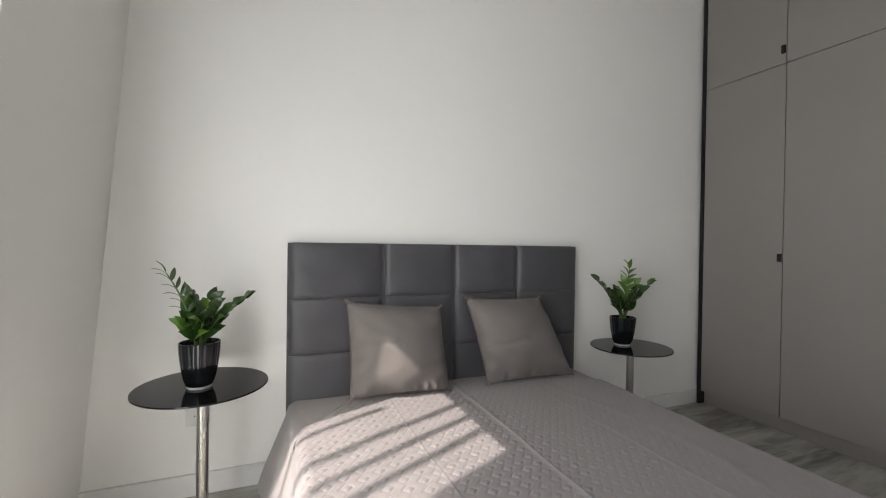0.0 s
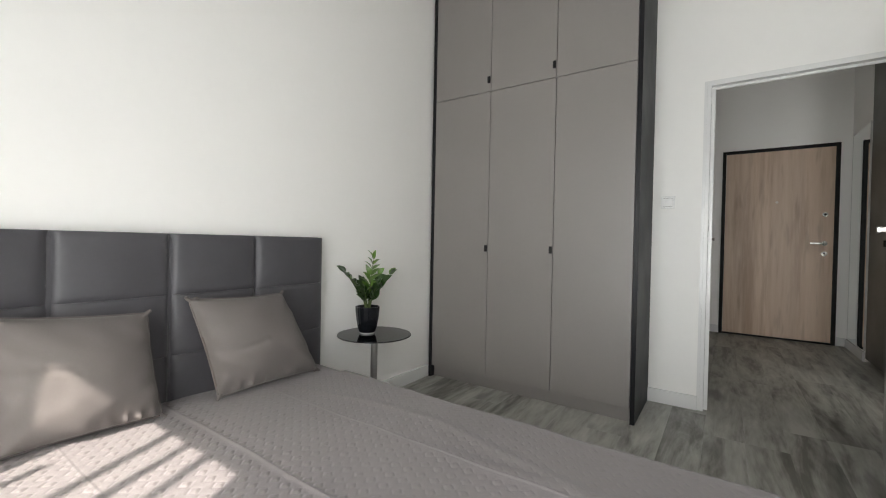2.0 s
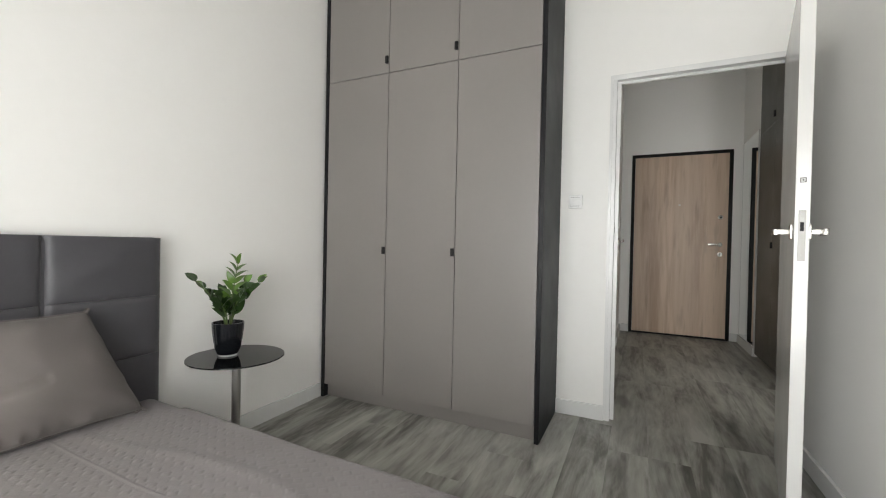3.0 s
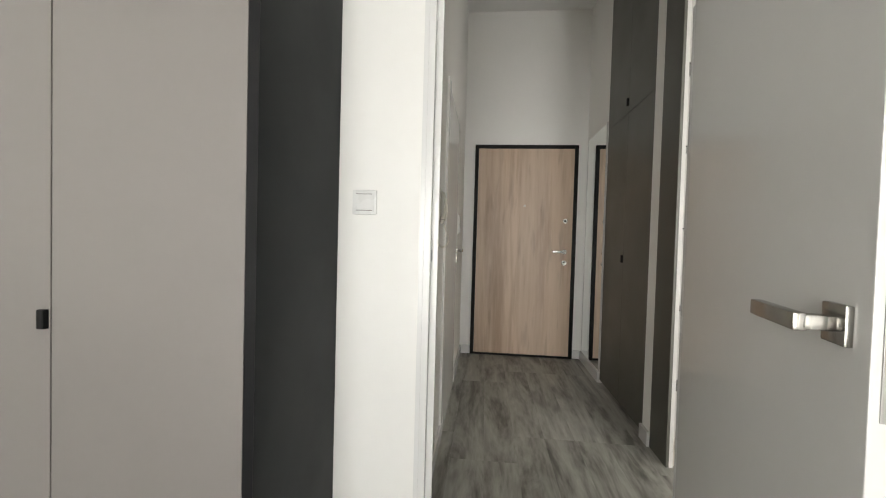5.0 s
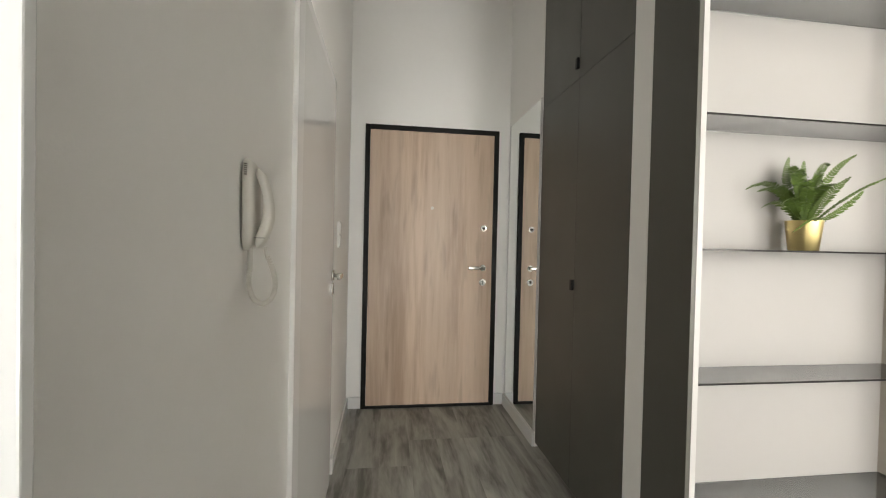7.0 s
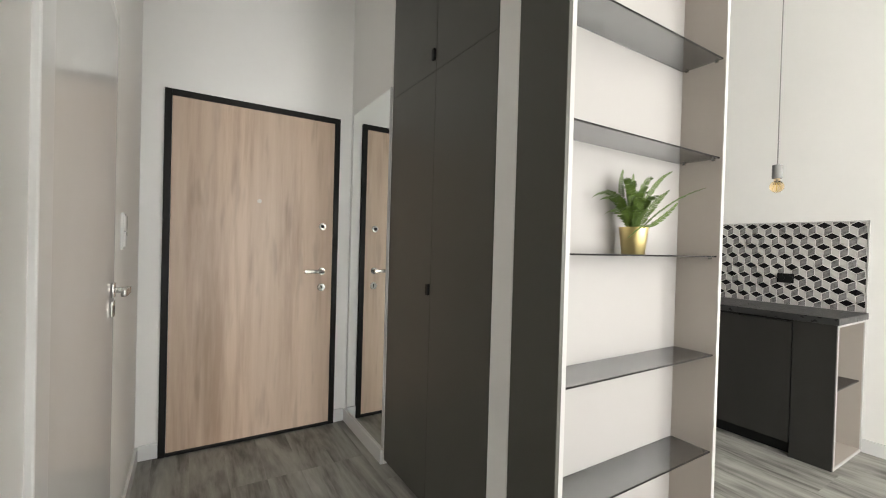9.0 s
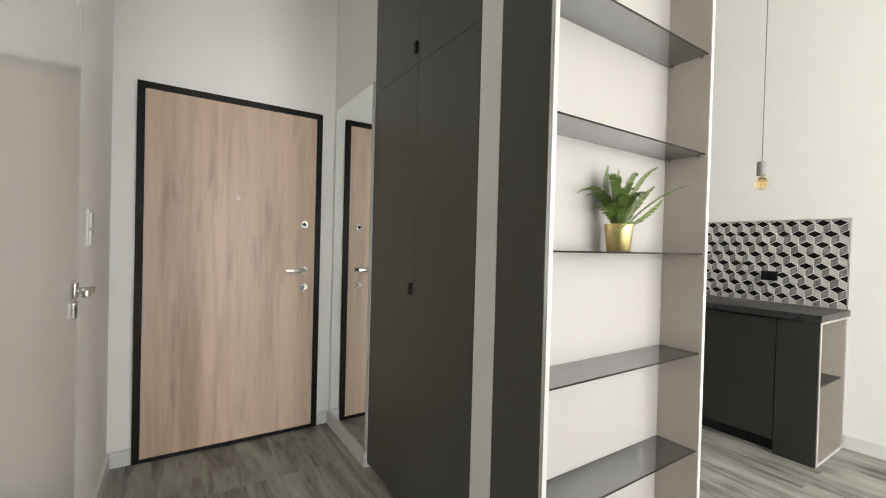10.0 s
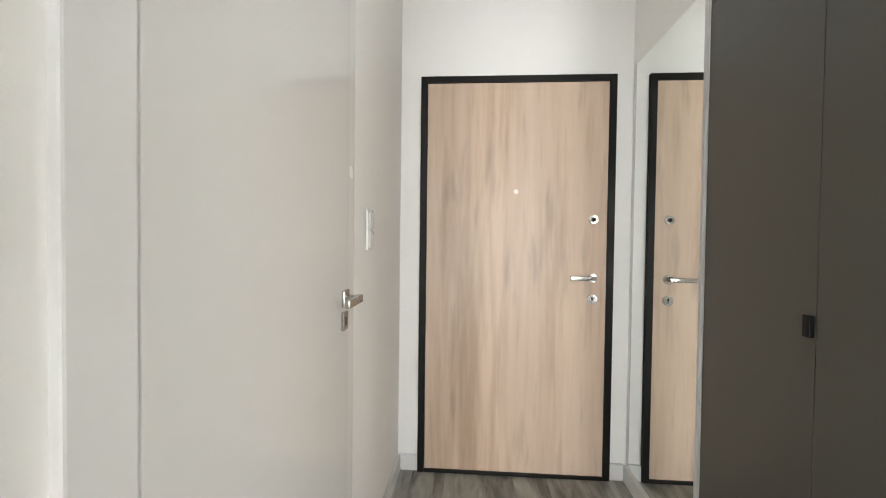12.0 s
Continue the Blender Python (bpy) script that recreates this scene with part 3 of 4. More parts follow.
def display_shelf():
    """Open shelf unit with smoked glass boards at the end of the dark fronts."""
    s = thing("display_shelf", "cream open shelving unit with smoked glass shelves", "shelf unit", at=(4.02, -1.38, 0))
    def q(rows, **k):
        bm = boxes(*rows, **k)
        bm.transform(Matrix.Translation((-4.02, 1.38, 0)))
        return bm
    part("back_panel", q([(4.102, 4.113, -1.842, -0.915, 0.06, 3.42)]), BEIGE_BACK, s)
    part("outer_cladding", q([(3.920, 4.140, -0.8965, -0.881, 0.0, 3.44)], bevel=0.001), HALL_FRONT, s, "dark umber end panel")
    part("side_panel", q([(3.923, 4.113, -0.915, -0.897, 0.0, 3.44)]), BEIGE_PANEL, s)
    part("side_panel", q([(3.923, 4.113, -1.864, -1.842, 0.0, 3.44)]), BEIGE_PANEL, s)
    part("front_edge", q([(3.9200, 3.9228, -0.915, -0.897, 0.0, 3.44)]), WHITE_EDGE, s)
    part("front_edge", q([(3.9200, 3.9228, -1.864, -1.842, 0.0, 3.44)]), WHITE_EDGE, s)
    part("rear_cladding", q([(4.1135, 4.140, -1.864, -0.897, 0.0, 3.44)]), HALL_FRONT, s)
    part("plinth", q([(3.940, 3.955, -1.842, -0.915, 0.0, 0.06)]), BEIGE_PANEL, s)
    part("bottom_board", q([(3.923, 4.102, -1.842, -0.915, 0.06, 0.078)]), BEIGE_PANEL, s)
    for z in (0.410, 0.829, 1.254, 1.678, 2.102, 2.526, 2.950):
        sh = part("shelf", q([(3.934, 4.100, -1.841, -0.916, z - 0.006, z)]), SMOKE, s, "smoked glass shelf")
        part("shelf_edge", q([(3.931, 3.9338, -1.841, -0.916, z - 0.006, z)]), SMOKE_EDGE, sh)
        for x, y in ((3.955, -1.836), (4.08, -1.836), (3.955, -0.921), (4.08, -0.921)):
            part("shelf_pin", q([(x - 0.006, x + 0.006, y - 0.004, y + 0.004, z - 0.014, z - 0.0065)]), CHROME, sh)


display_shelf()

# ---- kitchen ----


def kitchen_base():
    k = thing("kitchen_cabinet", "dark base cabinet with plain flat doors", "cabinet", at=(4.7, -3.4, 0))
    def q(rows, **kw):
        bm = boxes(*rows, **kw)
        bm.transform(Matrix.Translation((-4.7, 3.4, 0)))
        return bm
    part("body", q([(4.082, 5.88, -3.668, -3.165, 0.09, 0.862)]), KITCHEN_FRONT, k)
    part("plinth", q([(4.082, 5.88, -3.215, -3.20, 0.0, 0.09)]), BLACK_MATT, k)
    for a, b in ((4.085, 4.68), (4.683, 5.28), (5.283, 5.88)):
        d = part("door", q([(a, b, -3.162, -3.143, 0.085, 0.848)], bevel=0.0012), KITCHEN_FRONT, k)
        part("grip", q([(a + 0.30, a + 0.46, -3.150, -3.136, 0.8485, 0.8615)], bevel=0.001), BLACK_MATT, d, "black edge grip")


def kitchen_end():
    e = thing("end_shelf", "open end shelf with beige inside and white edges", "shelf unit", at=(3.97, -3.4, 0))
    def q(rows, **kw):
        bm = boxes(*rows, **kw)
        bm.transform(Matrix.Translation((-3.97, 3.4, 0)))
        return bm
    part("front_panel", q([(3.874, 4.080, -3.158, -3.140, 0.0, 0.862)], bevel=0.001), KITCHEN_FRONT, e, "dark front panel")
    part("liner", q([(3.878, 4.062, -3.175, -3.1585, 0.016, 0.846)]), BEIGE_PANEL, e)
    part("back_panel", q([(4.063, 4.080, -3.668, -3.1585, 0.0, 0.862)]), BEIGE_PANEL, e)
    part("side_panel", q([(3.878, 4.062, -3.668, -3.650, 0.016, 0.846)]), BEIGE_PANEL, e)
    part("bottom_board", q([(3.878, 4.062, -3.668, -3.1585, 0.0, 0.016)]), BEIGE_PANEL, e)
    part("top_board", q([(3.878, 4.062, -3.668, -3.1585, 0.846, 0.862)]), BEIGE_PANEL, e)
    part("shelf", q([(3.890, 4.062, -3.649, -3.1755, 0.452, 0.460)]), SMOKE_EDGE, e, "dark glass shelf")
    part("front_edge", q([(3.872, 3.8775, -3.668, -3.1585, 0.0, 0.016), (3.872, 3.8775, -3.668, -3.1585, 0.846, 0.862), (3.872, 3.8775, -3.175, -3.1585, 0.016, 0.846), (3.872, 3.8775, -3.668, -3.650, 0.016, 0.846)]), WHITE_EDGE, e)


kitchen_base()
kitchen_end()
part_top = tagged(part("worktop", boxes((3.860, 5.89, -3.668, -3.120, 0.863, 0.903), bevel=0.002), WORKTOP), "dark stone-effect worktop on the base cabinets", "worktop")


def pendant():
    p = thing("pendant_lamp", "bare amber globe bulb on a grey socket and thin cord", "pendant lamp", at=(3.89, -2.30, 0))
    part("cord", tube(bmesh.new(), [(0, 0, 1.69 + i * (CEIL - 0.02 - 1.69) / 6) for i in range(7)], 0.0026, 8), CONCRETE, p)
    part("socket", lathe(bmesh.new(), [(0.004, 1.698), (0.0195, 1.695), (0.0208, 1.690), (0.0208, 1.632), (0.018, 1.630)], steps=28), CONCRETE, p, smooth=True)
    part("canopy", lathe(bmesh.new(), [(0.045, CEIL - 0.025), (0.05, CEIL - 0.020), (0.05, CEIL - 0.001)], steps=28), CONCRETE, p, smooth=True)
    prof = [(0.012, 1.630), (0.014, 1.618)] + [(0.029 * math.sin(a), 1.592 + 0.029 * math.cos(a)) for a in [0.45 + i * (math.pi - 0.5) / 14 for i in range(15)]]
    bulb = part("bulb", lathe(bmesh.new(), prof, steps=28), AMBER, p, "amber glass globe bulb", smooth=True)
    part("filament_stem", lathe(bmesh.new(), [(0.004, 1.626), (0.0035, 1.612), (0.002, 1.604)], steps=10), POT_FOOT, bulb)
    for k in range(4):
        a = k * math.pi / 2 + 0.4
        part("filament", rod(bmesh.new(), (0.004 * math.cos(a), 0.004 * math.sin(a), 1.606), (0.012 * math.cos(a), 0.012 * math.sin(a), 1.582), 0.0012, 6), BRASS, bulb)


pendant()

# ---- switches and intercom ----


def switch(at, face, side, label, w=0.082, wide=1):
    s = thing("light_switch", label, "switch", "light switches", at)
    rot = Matrix.Identity(4) if face == "x" else Matrix.Rotation(math.pi / 2 * -1, 4, "Z")
    def q(*rows, bevel):
        bm = boxes(*rows, bevel=bevel)
        bm.transform(rot)
        return bm
    h = w / 2
    part("plate", q((-0.009, 0.0, -h * wide, h * wide, -h, h), bevel=0.003), PLASTIC, s)
    part("rim", q((-0.0115, -0.008, -h * 0.80, h * 0.80, -h * 0.80, h * 0.80), bevel=0.001), PLASTIC, s)
    part("rocker", q((-0.0135, -0.010, -h * 0.66, h * 0.66, -h * 0.62, h * 0.62), bevel=0.001), PLASTIC, s)
    # thin dark strips colour in the shade above and below the rocker
    for z in (-h * 0.66, h * 0.66):
        part("rocker_gap_shade", q((-0.0119, -0.0110, -h * 0.66, h * 0.66, z - h * 0.022, z + h * 0.022), bevel=0), PIPING, s, "dark strip for the shaded rocker gap")
    return s


switch((2.978, 0.480, 1.276), "x", -1, "white square light switch beside the doorway", w=0.079)
twin = thing("light_switch", "white double light switch by the entrance door", "switch", "light switches", (5.200, 0.329, 1.288))
part("plate", boxes((-0.041, 0.041, -0.010, 0, -0.076, 0.076), bevel=0.003), PLASTIC, twin)
for dz in (-0.034, 0.034):
    part("rocker", boxes((-0.030, 0.030, -0.0165, -0.0095, dz - 0.031, dz + 0.031), bevel=0.003), PLASTIC, twin)


bedside = thing("wall_socket", "white power socket low on the wall", "socket", at=(-0.346, 1.999, 0.316))
part("plate", boxes((-0.041, 0.041, -0.009, 0.0, -0.041, 0.041), bevel=0.003), PLASTIC, bedside)
part("outlet", rod(bmesh.new(), (0, -0.0092, 0), (0, -0.0125, 0), 0.024, 24), PLASTIC, bedside)
for dx in (-0.0095, 0.0095):
    part("hole", rod(bmesh.new(), (dx, -0.0124, 0), (dx, -0.0131, 0), 0.0026, 10), BLACK_MATT, bedside)


def intercom():
    """A slim rounded body on the wall, a bowed handset clipped on its front and a hanging coiled cord."""
    i = thing("intercom", "cream wall intercom handset with coiled cord", "intercom", at=(3.625, 0.329, 1.320))
    i.scale = (0.83, 0.83, 0.83)

    def rounded(rows, corners=16):
        # level slices: height, middle and half size along the wall, back and front
        bm = bmesh.new()
        rings = []
        for z, xm, hx, y0, y1 in rows:
            hy, ym = (y0 - y1) / 2, (y0 + y1) / 2
            ring = []
            for k in range(corners):
                c, d = math.cos(2 * math.pi * (k + 0.5) / corners), math.sin(2 * math.pi * (k + 0.5) / corners)
                ring.append(bm.verts.new((xm + hx * math.copysign(abs(c) ** 0.55, c), ym + hy * math.copysign(abs(d) ** 0.55, d), z)))
            rings.append(ring)
        for a, b in zip(rings, rings[1:]):
            for k in range(corners):
                bm.faces.new((a[k], a[(k + 1) % corners], b[(k + 1) % corners], b[k]))
        bm.faces.new(rings[0][::-1])
        bm.faces.new(rings[-1])
        return bm
    rows = []
    for k in range(29):
        t = -1 + 2 * k / 28
        e = max(0.06, 1 - abs(t) ** 7) ** 0.5
        rows.append((0.108 * t, 0.0, 0.036 * e, 0.0, -0.004 - 0.026 * e))
    part("base", rounded(rows), PLASTIC_OLD, i, smooth=True)
    rows = []
    for k in range(41):
        t = k / 40
        z = -0.103 + 0.188 * t
        knee = 0.40
        bow = (1 - ((t - knee) / (1 - knee)) ** 2) if t > knee else 1 - ((knee - t) / knee) ** 1.6
        front = -(0.043 + 0.026 * bow)
        rear = -(0.0315 + 0.017 * max(0.0, math.sin(math.pi * min(1, max(0, (t - 0.16) / 0.72)))) ** 0.8)
        end = min(1.0, 0.45 + 9 * t, 0.45 + 9 * (1 - t))
        rows.append((z, -0.010, 0.021 * end, rear, rear + (front - rear) * end))
    handset = part("handset", rounded(rows), PLASTIC_OLD, i, smooth=True)
    part("seam", boxes((-0.0318, 0.0118, -0.0535, -0.0325, -0.0790, -0.0775)), PIPING, handset)
    for k in range(6):
        part("grille_slot", boxes((-0.0362, -0.0345, -0.0150, -0.0085, 0.066 + k * 0.0048, 0.0685 + k * 0.0048)), PIPING, i)
    part("strain_relief", rod(bmesh.new(), (-0.002, -0.0138, -0.158), (-0.002, -0.0145, -0.095), 0.0060, 14), PLASTIC_OLD, i, smooth=True)
    part("cord_end", tube(bmesh.new(), [(-0.009, -0.055, -0.126), (-0.010, -0.053, -0.118), (-0.010, -0.050, -0.100)], 0.0035, 10), PLASTIC_OLD, i, smooth=True)
    a, b, c, d = Vector((-0.009, -0.055, -0.122)), Vector((-0.004, -0.118, -0.245)), Vector((-0.002, 0.004, -0.285)), Vector((-0.002, -0.0135, -0.150))
    path = []
    for k in range(901):
        u = k / 900
        path.append(a * (1 - u) ** 3 + b * 3 * u * (1 - u) ** 2 + c * 3 * u * u * (1 - u) + d * u ** 3)
    pts = []
    for k in range(1, 900):
        way = (path[k + 1] - path[k - 1]).normalized()
        n1 = Vector((1, 0, 0))
        n2 = way.cross(n1).normalized()
        w = 2 * math.pi * 56 * k / 900
        pts.append(path[k] + 0.0048 * (n1 * math.cos(w) + n2 * math.sin(w)))
    part("coiled_cord", tube(bmesh.new(), pts, 0.0018, 6), PLASTIC_OLD, i, smooth=True)


intercom()
socket = thing("wall_socket", "black double power socket on the tiled backsplash", "socket", at=(4.30, -3.655, 1.095))
part("plate", boxes((-0.050, 0.050, 0.0, 0.010, -0.034, 0.034), bevel=0.003), BLACK_MATT, socket)
for sx in (-0.0245, 0.0245):
    part("outlet", rod(bmesh.new(), (sx, 0.0102, 0), (sx, 0.014, 0), 0.022, 20), BLACK_MATT, socket)

# ---- bed ----
BED_X0, BED_X1, BED_TOP = -0.005, 1.465, 0.365


def pad(w, h, depth, nx=26, nz=22, power=0.42, crease=0.0, seed=0):
    """An upholstered square that swells to the front (-y)."""
    bm = bmesh.new()
    grid = []
    for j in range(nz + 1):
        row = []
        for i in range(nx + 1):
            u, v = i / nx, j / nz
            s = (max(0.0, 4 * u * (1 - u)) ** power) * (0.72 + 0.28 * max(0.0, 4 * v * (1 - v)) ** (power * 0.6))
            k = noise.noise(Vector((u * 3 + seed * 7.3, v * 3, seed))) * crease * s + 0.0022 * math.sin(u * 23 + 5 * noise.noise(Vector((u * 2, v * 4, seed * 1.7)))) * s * (1 - s)
            row.append(bm.verts.new(((u - 0.5) * w, -depth * s - k, (v - 0.5) * h)))
        grid.append(row)
    for j in range(nz):
        for i in range(nx):
            bm.faces.new((grid[j][i], grid[j][i + 1], grid[j + 1][i + 1], grid[j + 1][i]))
    back = [[bm.verts.new((grid[j][i].co.x, 0.012, grid[j][i].co.z)) for i in (0, nx)] for j in (0, nz)]
    rim = [grid[0][i] for i in range(nx + 1)]
    bm.faces.new([back[0][0], back[0][1]] + rim[::-1])
    rim = [grid[nz][i] for i in range(nx + 1)]
    bm.faces.new([back[1][1], back[1][0]] + rim)
    bm.faces.new([back[1][0], back[0][0]] + [grid[j][0] for j in range(nz + 1)])
    bm.faces.new([back[0][1], back[1][1]] + [grid[j][nx] for j in range(nz, -1, -1)])
    return bm


bed = thing("bed", "double bed with grey velvet panelled headboard", "bed", at=(0.73, 1.0, 0))
headboard = part("headboard", boxes((-0.749, 0.738, 0.940, 0.995, 0.05, 1.009), bevel=0.022), VELVET, bed, "grey velvet headboard")
for c in range(4):
    for r in range(4):
        edge = (-0.749, -0.342, 0.004, 0.353, 0.735)
        w, h = edge[c + 1] - edge[c], 0.2365
        piece("panel", mesh_of(pad(w - 0.001, h - 0.001, 0.034, power=0.36, crease=0.007, seed=c + 4 * r), VELVET, True), headboard, Matrix.Translation((edge[c] + w / 2, 0.946, 1.008 - h * (r + 0.5))))


def drape(name, x0, x1, y0, y1, top, side, foot, head_drop, mat, step, relief, parent=None, label="", flare=0.12, radius=0.05, thickness=0.008, taper=0.055, keep=None):
    """A cloth laid over the bed: flat on top, bent over both long sides and the foot."""
    wide, length = x1 - x0, y1 - y0
    na, nb = int((wide + 2 * side) / step), int((length + foot) / step)
    a = np.linspace(-side, wide + side, na + 1)[:, None] * np.ones((1, nb + 1))
    b = np.linspace(-foot, length, nb + 1)[None, :] * np.ones((na + 1, 1))

    def bend(t):
        t = np.maximum(t, 0)
        arc = np.minimum(t, radius * math.pi / 2)
        rest = t - arc
        return radius * np.sin(arc / radius) + rest * flare, radius * (1 - np.cos(arc / radius)) + rest
    ol, dl = bend(radius - a)
    orr, dr = bend(a - (wide - radius))
    of, df = bend(radius - b)
    x = x0 + np.clip(a, radius, wide - radius) - ol + orr
    y = y0 + np.maximum(b, radius) - of
    z = top - dl - dr - df
    z = z + 0.010 * np.sin(a * 2.1 + 0.6) * np.sin(b * 1.7) * ((dl + dr + df) < 0.02)
    fold = np.clip((dl + dr + df - 0.06) / 0.2, 0, 1)
    ripple = 0.014 * np.sin(b * 13 + 2 * np.sin(b * 4)) * fold
    x = x - ripple * (dl > 0.02) + ripple * (dr > 0.02)
    y = y - 0.014 * np.sin(a * 12 + 2 * np.sin(a * 5)) * fold * (df > 0.02)
    h = relief(a, b) if relief else np.zeros_like(a)
    up = np.clip(1 - (dl + dr + df) / 0.05, 0, 1)
    z = z + h * up
    x = x - h * (1 - up) * (dl > 0.02) + h * (1 - up) * (dr > 0.02)
    z = np.maximum(z, 0.012)
    x = x - taper * np.clip(1 - b / length, 0, 1) * np.clip(a / wide, 0, 1)
    verts = np.stack([x, y, z], -1).reshape(-1, 3)
    idx = np.arange((na + 1) * (nb + 1)).reshape(na + 1, nb + 1)
    faces = np.stack([idx[:-1, :-1], idx[1:, :-1], idx[1:, 1:], idx[:-1, 1:]], -1).reshape(-1, 4)
    if keep:
        inside = keep(a, b).reshape(-1)
        faces = faces[inside[faces].all(axis=1)]
        used = np.unique(faces)
        place = np.full(len(verts), -1)
        place[used] = np.arange(len(used))
        verts, faces = verts[used], place[faces]
    me = bpy.data.meshes.new(name)
    me.from_pydata(verts.tolist(), [], faces.tolist())
    me.materials.append(mat)
    me.shade_smooth()
    ob = new(name, me)
    if thickness:
        mod = ob.modifiers.new("thickness", "SOLIDIFY")
        mod.thickness, mod.offset = thickness, -1
    if parent:
        ob.parent = parent
        ob.matrix_parent_inverse = Matrix.Translation(-parent.location)
    return tagged(ob, label)


def quilting(a, b):
    """Stitched lozenges in chains, tip to tip, with flat ground between and long seams."""
    u = a / 0.050
    v = b / 0.045 + 0.5 * (np.floor(u) % 2)
    fu, fv = np.abs((u % 1) - 0.5) * 0.050, np.abs((v % 1) - 0.5) * 0.045
    d = fu / 0.0180 + fv / 0.0175
    puff = np.clip((1.0 - d) * 1.8, 0, 1)
    groove = np.exp(-((d - 1.0) / 0.17) ** 2)
    line = np.zeros_like(a)
    for at in (0.39, 0.705, 1.06):
        line = np.maximum(line, np.clip(1 - np.abs(a - at + 0.006 * np.sin(b * 3 + at * 9)) / 0.006, 0, 1))
    wrinkle = 0.004 * np.sin(a * 9 + 3 * np.sin(b * 5)) * np.sin(b * 6 + 1.3)
    wrinkle = wrinkle + 0.007 * np.exp(-((a - 1.04 - 0.05 * np.sin(b * 3.1)) / 0.035) ** 2) * np.clip(np.sin(b * 2.6 + 0.4), 0, 1) + 0.004 * np.exp(-((a - 1.18 + 0.06 * np.sin(b * 4.3)) / 0.025) ** 2)
    soft = np.clip((a - 0.72) / 0.10, 0, 1)
    ridge = 0.0032 * np.exp(-((a - 0.705 + 0.006 * np.sin(b * 3 + 6.3)) / 0.008) ** 2)
    return (0.0019 * puff - 0.0023 * groove) * (1 - line) * (1 - 0.62 * soft) + 0.0022 * line + ridge + wrinkle


part("base", boxes((-0.715, 0.715, -0.955, 0.940, 0.03, 0.20), bevel=0.02), VELVET, bed)
drape("mattress", BED_X0 - 0.012, BED_X1 - 0.012, 0.02, 1.93, BED_TOP - 0.012, 0.30, 0.28, 0, SPREAD, 0.02, None, bed, "mattress in a smooth greige cover", flare=0.34, thickness=0)


def head_edge(a):
    """How far the spread reaches towards the headboard: a rounded corner, then a straight run under the cushions."""
    corner = np.sqrt(np.clip(1 - np.clip((0.30 - a) / 0.36, 0, 1) ** 2, 0, 1))
    ease = np.clip((a - 1.18) / 0.27, 0, 1)
    return np.where(a > 0.46, 1.925 - 0.24 * ease * ease * (3 - 2 * ease), np.minimum(1.28 + 0.455 * corner + 0.22 * np.clip((a - 0.12) / 0.30, 0, 1), 1.925))


spread = drape("bedspread", BED_X0 - 0.008, BED_X1 - 0.012, 0.0, 1.925, BED_TOP, 0.24, 0.30, 0, SPREAD, 0.0032, quilting, None, "greige quilted bedspread with lozenge stitching over the bed", flare=0.14, thickness=0, keep=lambda a, b: b < head_edge(a))
tagged(spread, category="bedspread")
hem_line = []
for k in range(60):
    reach = 0.36 - 0.405 * (k / 59) ** 0.75
    drop = max(0.0, 0.042 - reach)
    hem_line.append((BED_X0 - 0.008 + max(reach, 0.0) + 0.010 * min(1.0, drop / 0.05), float(head_edge(np.array(reach))) - 0.002, BED_TOP + 0.001 - 7.0 * drop ** 2 * 1.6))
part("hem", tube(bmesh.new(), hem_line, 0.0045, 8), SPREAD, spread, smooth=True)


